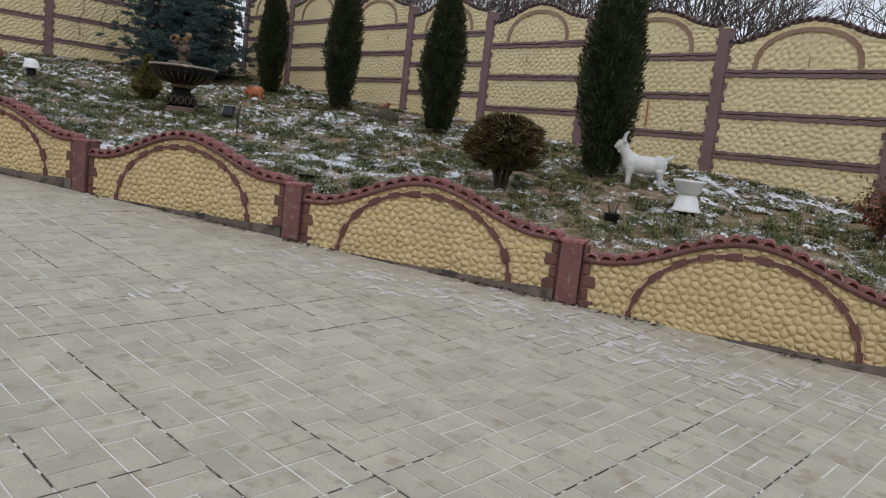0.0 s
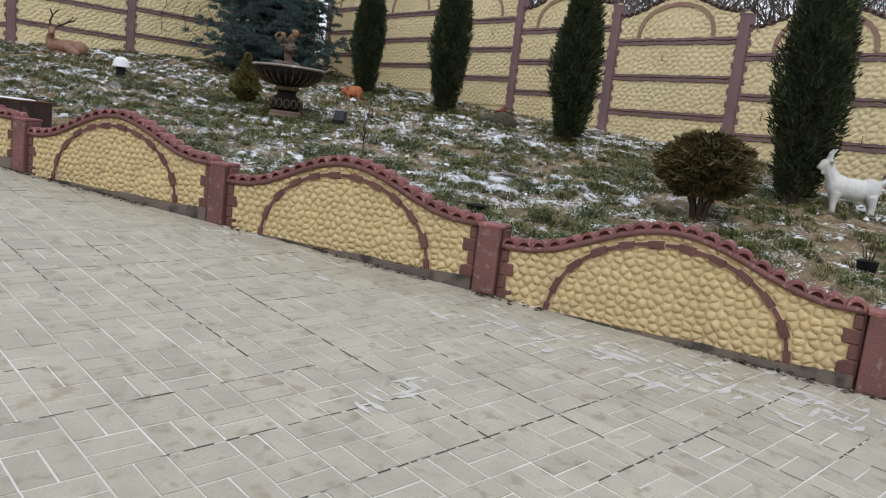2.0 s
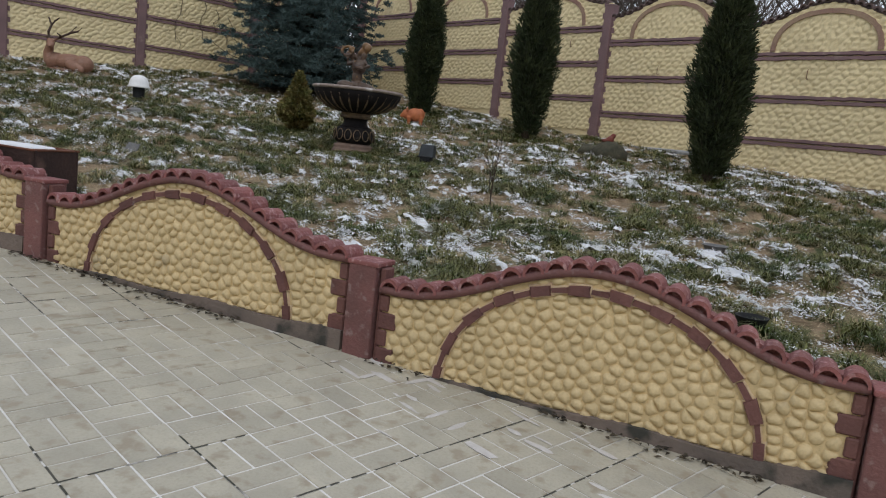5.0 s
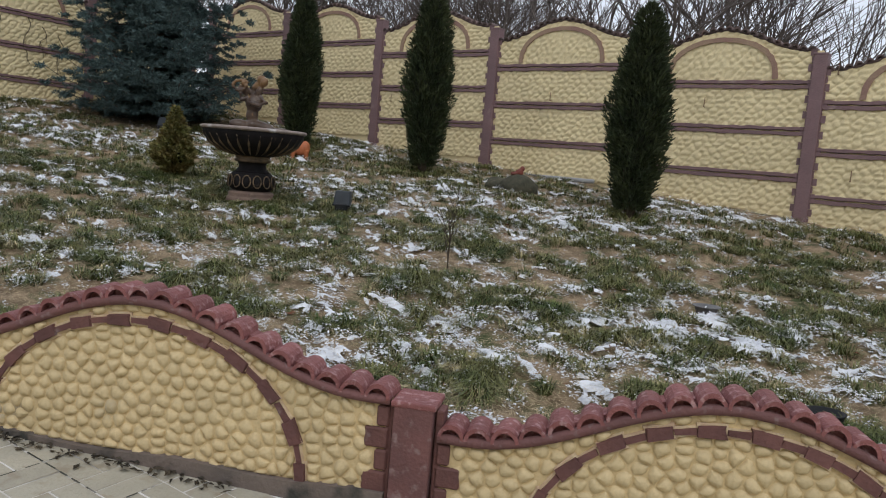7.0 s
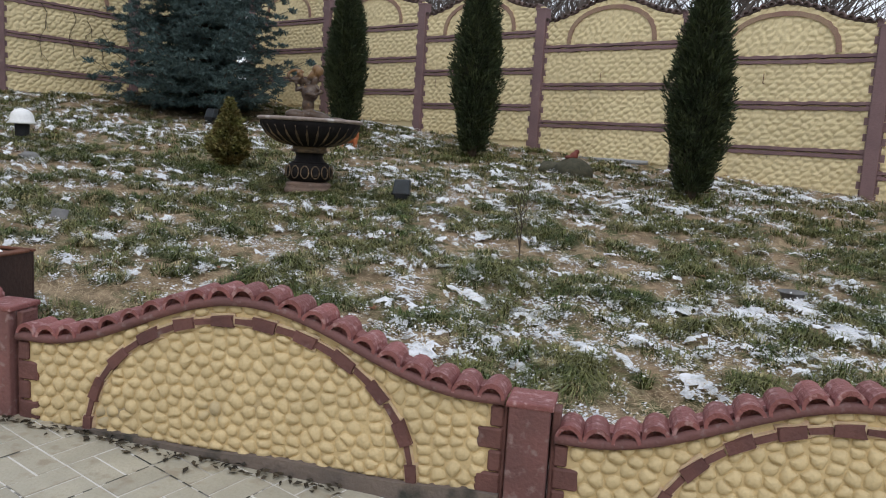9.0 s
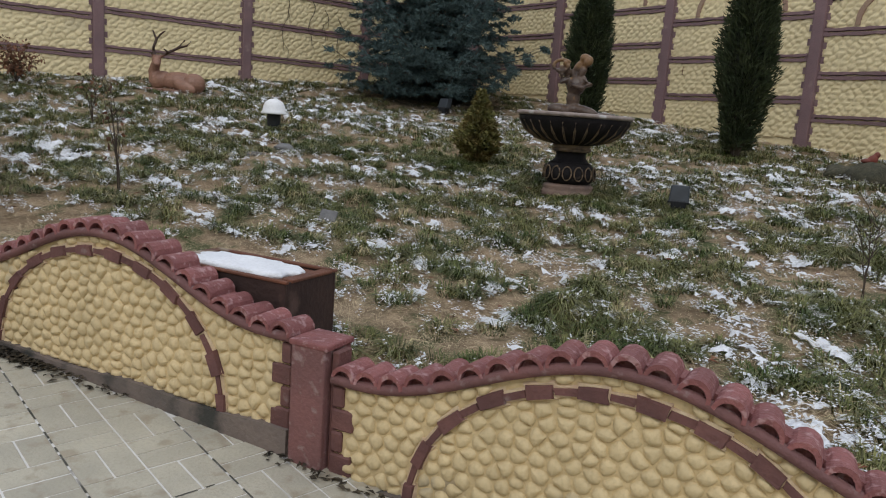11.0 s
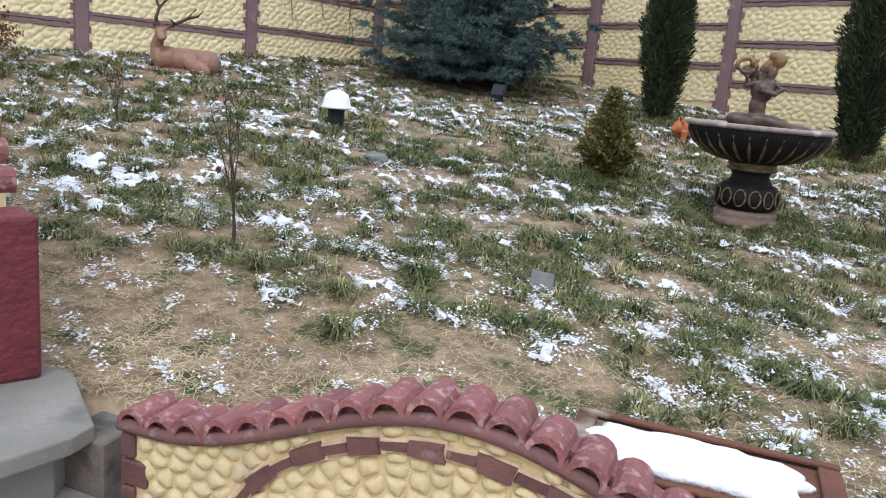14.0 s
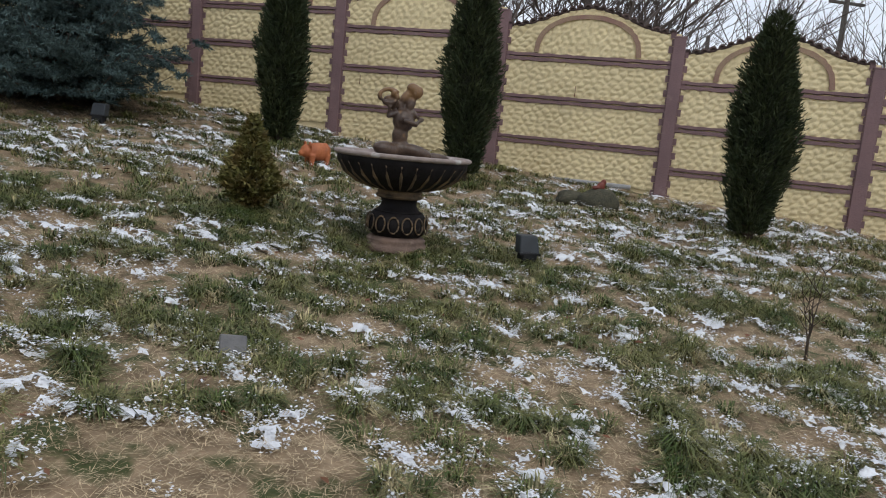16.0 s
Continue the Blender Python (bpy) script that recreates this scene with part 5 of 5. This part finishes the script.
def blades(name, cx, cy, per, spread, lo, hi, lean, width, seed, mat, label, flat=0.0):
    """Bent grass blades in clumps."""
    rn = np.random.RandomState(seed)
    n = len(cx) * per
    a = rn.uniform(0, 2 * np.pi, n)
    rr = spread * np.sqrt(rn.uniform(0, 1, n)) * np.repeat(rn.uniform(0.5, 1.3, len(cx)), per)
    x, y = np.repeat(cx, per) + rr * np.cos(a), np.repeat(cy, per) + rr * np.sin(a)
    keep = inside_lawn(x, y)
    x, y, a = x[keep], y[keep], a[keep]
    n = len(x)
    z = lawn_np(x, y) + 0.018 * lumps(x, y, 1.3, 5) + 0.008 * lumps(x, y, 4.5, 6)
    l = rn.uniform(lo, hi, n)
    a = a + rn.normal(0, 0.7, n)
    le = rn.uniform(0.3, 1.0, n) * lean
    dx, dy = np.cos(a), np.sin(a)
    sx, sy = -dy * width, dx * width
    up = np.sqrt(np.clip(1 - (le * 0.5) ** 2, 0.03, 1)) * (1 - flat)
    p0 = np.stack([x, y, z - 0.005], 1)
    p1 = np.stack([x + dx * l * 0.45 * le * 0.6, y + dy * l * 0.45 * le * 0.6, z + l * 0.42 * up], 1)
    p2 = np.stack([x + dx * l * le, y + dy * l * le, z + l * (0.50 - 0.55 * np.clip(le - 0.35, 0, 0.8)) * up + 0.006], 1)
    s = np.stack([sx, sy, np.zeros(n)], 1)
    v = np.stack([p0 - s, p0 + s, p1 + s * 0.8, p1 - s * 0.8, p2], 1).reshape(-1, 3)
    i = np.arange(n)[:, None] * 5
    t = np.concatenate([i + np.array([[0, 1, 2]]), i + np.array([[0, 2, 3]]), i + np.array([[3, 2, 4]])])
    me = mesh_np(name, v, t, mat)
    return tagged(put(name, me), label, "grass", "", "stuff")


rn = np.random.RandomState(9)
cx, cy = rn.uniform(-9.4, 9.6, 14800), rn.uniform(0.15, 10.5, 14800)
dense = lumps(cx, cy, 0.8, 25) * 0.45 + lumps(cx, cy, 2.3, 26) * 0.55
dense -= 0.9 * np.exp(-(((cx + 2.3) / 1.7) ** 2 + ((cy - 0.7) / 0.55) ** 2))
dense -= 1.3 * np.exp(-(((cx + 3.95) / 1.2) ** 2 + ((cy - 7.95) / 1.1) ** 2))
for ox, oy, w in TUFTS:
    dense += 1.2 * np.exp(-(((cx - ox) / w) ** 2 + ((cy - oy) / w) ** 2) ** 2)
# close tufts
for ox, oy, w in TUFTS[:2]:
    cx, cy = np.append(cx, rn.normal(ox, w * 0.55, 110)), np.append(cy, rn.normal(oy - 0.08, w * 0.45, 110))
    dense = np.append(dense, np.ones(110))
pick = (dense > -0.06) & inside_lawn(cx, cy)
near = cy < 4.3
gx, gy = cx[pick & near], cy[pick & near]
blades("grass", gx, gy, 76, 0.064, 0.055, 0.14, 1.35, 0.0028, 3, GRASS, "drooping green winter grass in clumps")
gx, gy = cx[pick & ~near], cy[pick & ~near]
blades("grass", gx, gy, 38, 0.095, 0.055, 0.135, 1.3, 0.0044, 4, GRASS, "drooping green winter grass in clumps")

# taller tussocks, arching out from their middles
tx, ty = rn.uniform(-4.2, 4.6, 1500), 0.3 + 4.2 * rn.uniform(0, 1, 1500) ** 1.2
tuss = (lumps(tx, ty, 0.8, 25) * 0.45 + lumps(tx, ty, 2.3, 26) * 0.55 - 0.9 * np.exp(-(((tx + 2.3) / 1.7) ** 2 + ((ty - 0.7) / 0.55) ** 2)) > 0.3)
blades("grass_tussocks", tx[tuss], ty[tuss], 120, 0.05, 0.09, 0.17, 1.5, 0.0027, 8, GRASS, "dark green arching grass tussocks")


def litter(name, n, lo, hi, width, seed, mat, label, round_at=None):
    """Dead blades lying flat, one bent sliver each."""
    rn = np.random.RandomState(seed)
    x, y = rn.uniform(-9.4, 9.6, n), 0.14 + 10.2 * rn.uniform(0, 1, n) ** 1.5
    if round_at:
        x, y = round_at[0] + rn.normal(0, round_at[2], n), round_at[1] + rn.normal(0, round_at[2], n)
    keep = inside_lawn(x, y)
    x, y = x[keep], y[keep]
    n = len(x)
    z = lawn_np(x, y) + 0.018 * lumps(x, y, 1.3, 5) + 0.008 * lumps(x, y, 4.5, 6) + rn.uniform(0.003, 0.04, n)
    a, l = rn.uniform(0, 2 * np.pi, n), rn.uniform(lo, hi, n)
    d = np.stack([np.cos(a) * l, np.sin(a) * l, rn.normal(0, 0.18, n) * l], 1)
    s = np.stack([-np.sin(a), np.cos(a), np.zeros(n)], 1) * width
    p = np.stack([x, y, z], 1)
    v = np.stack([p - s, p + s, p + d], 1).reshape(-1, 3)
    me = mesh_np(name, v, np.arange(3 * n).reshape(-1, 3), mat)
    return tagged(put(name, me), label, "grass", "", "stuff")


def snow_flecks(n, seed):
    """Snow caught on the blades: short white slivers where the snow lies."""
    rn = np.random.RandomState(seed)
    x, y = rn.uniform(-9.2, 9.6, n), 0.14 + 10.2 * rn.uniform(0, 1, n) ** 1.3
    keep = snow_field(x, y) + rn.normal(0, 0.2, n) > 0.32
    x, y = np.repeat(x[keep], 9), np.repeat(y[keep], 9)
    x, y = x + rn.normal(0, 0.013, len(x)), y + rn.normal(0, 0.009, len(x))
    keep = inside_lawn(x, y)
    x, y = x[keep], y[keep]
    n = len(x)
    z = lawn_np(x, y) + 0.018 * lumps(x, y, 1.3, 5) + 0.008 * lumps(x, y, 4.5, 6) + rn.uniform(0.018, 0.055, n)
    a, l, w = rn.uniform(0, 2 * np.pi, n), rn.uniform(0.005, 0.014, n), rn.uniform(0.003, 0.007, n)
    d = np.stack([np.cos(a) * l, np.sin(a) * l, rn.normal(0, 0.22, n) * l], 1)
    s = np.stack([-np.sin(a) * w, np.cos(a) * w, rn.normal(0, 0.25, n) * w], 1)
    p = np.stack([x, y, z], 1)
    v = np.stack([p - d * 0.6, p - s, p + d, p + s * 0.8], 1).reshape(-1, 3)
    i = np.arange(n)[:, None] * 4
    t = np.concatenate([i + np.array([[0, 1, 2]]), i + np.array([[0, 2, 3]])])
    return tagged(put("snow_flecks", mesh_np("snow_flecks", v, t, SNOW)), "flecks of snow caught on grass blades", "snow", "", "stuff")


snow_flecks(135000, 12)
# needles under the spruce; their dark colour also paints in the tree's shade
litter("needle_litter", 60000, 0.02, 0.05, 0.003, 6, LEAFLITTER, "needle litter under the spruce, darkened to stand in for its shade", (-3.95, 7.9, 0.62))
litter("dry_grass", 620000, 0.03, 0.07, 0.0014, 5, STRAW, "flattened straw-coloured dead grass")

# ---- paving blocks ----
COS, SIN = math.cos(radians(-21)), math.sin(radians(-21))


def paver_verts(l, w, d, b=0.004):
    hi = [(sx * (l / 2 - b), sy * (w / 2 - b), 0.0) for sx, sy in ((-1, -1), (1, -1), (1, 1), (-1, 1))]
    mid = [(sx * l / 2, sy * w / 2, -b) for sx, sy in ((-1, -1), (1, -1), (1, 1), (-1, 1))]
    low = [(x, y, -d) for x, y, _ in mid]
    return hi + mid + low, [(0, 1, 2, 3)] + [(4 + i, 4 + (i + 1) % 4, (i + 1) % 4, i) for i in range(4)] + [(8 + i, 8 + (i + 1) % 4, 4 + (i + 1) % 4, 4 + i) for i in range(4)]


CELL = 0.2
pvs, pfs = paver_verts(CELL - 0.0075, CELL / 2 - 0.0075, 0.02, 0.0015)
paver = mesh("paving_block", pvs, pfs, PAVER)
court = thing("pavement", pose(0, 0, 0), "beige paving blocks in basket weave with pale joints", "pavement", "", "structure")
r = random.Random(3)
V, F = [], []
pv_np = np.array(pvs)
singles = 0
for iu in range(-75, 76):
    for iv in range(-60, 61):
        u, w = (iu + 0.5) * CELL, (iv + 0.5) * CELL
        cx0, cy0 = 3.0 + u * COS - w * SIN, -1.02 + u * SIN + w * COS
        if not (-5.8 < cx0 < 13.5 and -9.2 < cy0 < 0.12):
            continue
        turned = (iu + iv) % 2
        for k in (-1, 1):
            ou, ow = (k * CELL / 4, 0) if turned else (0, k * CELL / 4)
            # slabs are 0.4 wide: their outer joints are a little wider
            px, py = cx0 + ou * COS - ow * SIN, cy0 + ou * SIN + ow * COS
            if py > 0.02:
                continue
            ang = -21 + (90 if turned else 0) + r.uniform(-0.5, 0.5)
            h = pave_z(px, py) + r.uniform(-0.0015, 0.0015)
            if singles < 300 and 2.6 < px < 5.4 and -2.4 < py:
                ob = put("paving_block", paver, court, pose(px, py, h, math.degrees(math.atan(0.052)), math.degrees(math.atan(0.0468)), 0) @ pose(0, 0, 0, 0, 0, ang))
                singles += 1
            else:
                ca, sa = math.cos(radians(ang)), math.sin(radians(ang))
                q = np.stack([px + pv_np[:, 0] * ca - pv_np[:, 1] * sa, py + pv_np[:, 0] * sa + pv_np[:, 1] * ca, pv_np[:, 2]], 1)
                q[:, 2] += 0.022 - 0.0468 * q[:, 0] + 0.052 * q[:, 1] + (h - pave_z(px, py))
                b = len(V) * 12
                V.append(q)
                F += [tuple(b + j for j in f) for f in pfs]
rest = mesh("paving_blocks", np.concatenate(V).tolist(), F, PAVER_FAR)
tagged(put("paving_blocks", rest, court), "", "", "", "stuff")
# dark open joints along the 0.4 m slabs
vs, fs = [], []
for along in (0, 1):
    for k in range(-30, 31):
        s = -12.0
        while s < 12:
            l = r.uniform(0.015, 0.11)
            if math.sin(1.7 * s + 5.1 * k + along) + 0.6 * math.sin(4.3 * s + k) > 0.15:
                c = [(s, k * 0.4 - 0.0034), (s + l, k * 0.4 - 0.0034), (s + l, k * 0.4 + 0.0034), (s, k * 0.4 + 0.0034)]
                if along:
                    c = [(q[1], q[0]) for q in c][::-1]
                c = [(3.0 + u * COS - w * SIN, -1.02 + u * SIN + w * COS) for u, w in c]
                if all(-3 < x < 11 and -7.2 < y < -0.06 for x, y in c):
                    b = len(vs)
                    vs += [(x, y, pave_z(x, y) - 0.0005) for x, y in c]
                    fs.append((b, b + 1, b + 2, b + 3))
            s += l + r.uniform(0.006, 0.05)
tagged(put("open_joints", mesh("open_joints", vs, fs, GAP), court, None, "dark mossy open joints"), "", "", "", "stuff")
# frost left on the blocks along the wall
vs, fs = [], []
for (x0, y0, n, sp) in ((4.9, -0.45, 60, 0.45), (6.0, -0.42, 120, 0.6), (7.2, -0.6, 90, 0.7), (2.6, -0.3, 22, 0.4), (4.42, -1.62, 14, 0.05)):
    for _ in range(n):
        x, y = x0 + r.gauss(0, sp), min(y0 + r.gauss(0, 0.16), -0.08)
        l, w, a = r.uniform(0.02, 0.1), r.uniform(0.005, 0.024), radians(-21 + r.choice((0, 0, 90)) + r.uniform(-6, 6))
        b = len(vs)
        m = 9
        for q in range(m):
            th = 2 * math.pi * q / m
            k = r.uniform(0.6, 1.15)
            dx, dy = l * k * math.cos(th), w * k * math.sin(th)
            X0, Y0 = x + dx * math.cos(a) - dy * math.sin(a), y + dx * math.sin(a) + dy * math.cos(a)
            vs.append((X0, Y0, pave_z(X0, Y0) + 0.0015))
        vs.append((x, y, pave_z(x, y) + 0.0035))
        fs += [(b + q, b + (q + 1) % m, b + m) for q in range(m)]
tagged(put("frost", mesh("frost", vs, fs, FROST, True)), "thin frost streaks on the paving near the wall", "snow", "", "stuff")

# wet leaves and dirt blown against the foot of the wall
vs, fs = [], []
for _ in range(1500):
    x = r.uniform(-1.75, 8.0) if r.random() < 0.6 else r.gauss(-1.55, 0.14)
    y = -0.055 - abs(r.gauss(0, 0.03))
    if math.sin(2.3 * x) + math.sin(5.9 * x + 1) < -0.2 and x > -1.2:
        continue
    z = pave_z(x, y) + r.uniform(0.001, 0.016)
    a, l, w = r.uniform(0, 6.28), r.uniform(0.008, 0.026), r.uniform(0.004, 0.011)
    c, s0 = math.cos(a), math.sin(a)
    b = len(vs)
    vs += [(x - c * l, y - s0 * l, z), (x - s0 * w, y + c * w, z + r.uniform(0.002, 0.01)), (x + c * l, y + s0 * l, z + r.uniform(0, 0.006)), (x + s0 * w, y - c * w, z + r.uniform(0.001, 0.008))]
    fs += [(b, b + 2, b + 1), (b, b + 3, b + 2)]
tagged(put("leaf_litter", mesh("leaf_litter", vs, fs, LEAFLITTER)), "dark wet leaves blown against the wall's foot", "leaves", "", "stuff")
# fallen brown leaves on the lawn
vs, fs = [], []
for _ in range(420):
    x, y = r.uniform(-7, 8), 0.2 + 7 * r.random() ** 1.5
    z = lawn_z(x, y) + r.uniform(0.02, 0.04)
    a, l, w = r.uniform(0, 6.28), r.uniform(0.015, 0.035), r.uniform(0.008, 0.018)
    c, s0 = math.cos(a), math.sin(a)
    b = len(vs)
    vs += [(x - c * l, y - s0 * l, z), (x - s0 * w, y + c * w, z + r.uniform(0.002, 0.015)), (x + c * l, y + s0 * l, z + r.uniform(0, 0.01)), (x + s0 * w, y - c * w, z + r.uniform(0.001, 0.012))]
    fs += [(b, b + 2, b + 1), (b, b + 3, b + 2)]
tagged(put("fallen_leaves", mesh("fallen_leaves", vs, fs, DRYLEAF)), "scattered red-brown fallen leaves on the lawn", "leaves", "", "stuff")
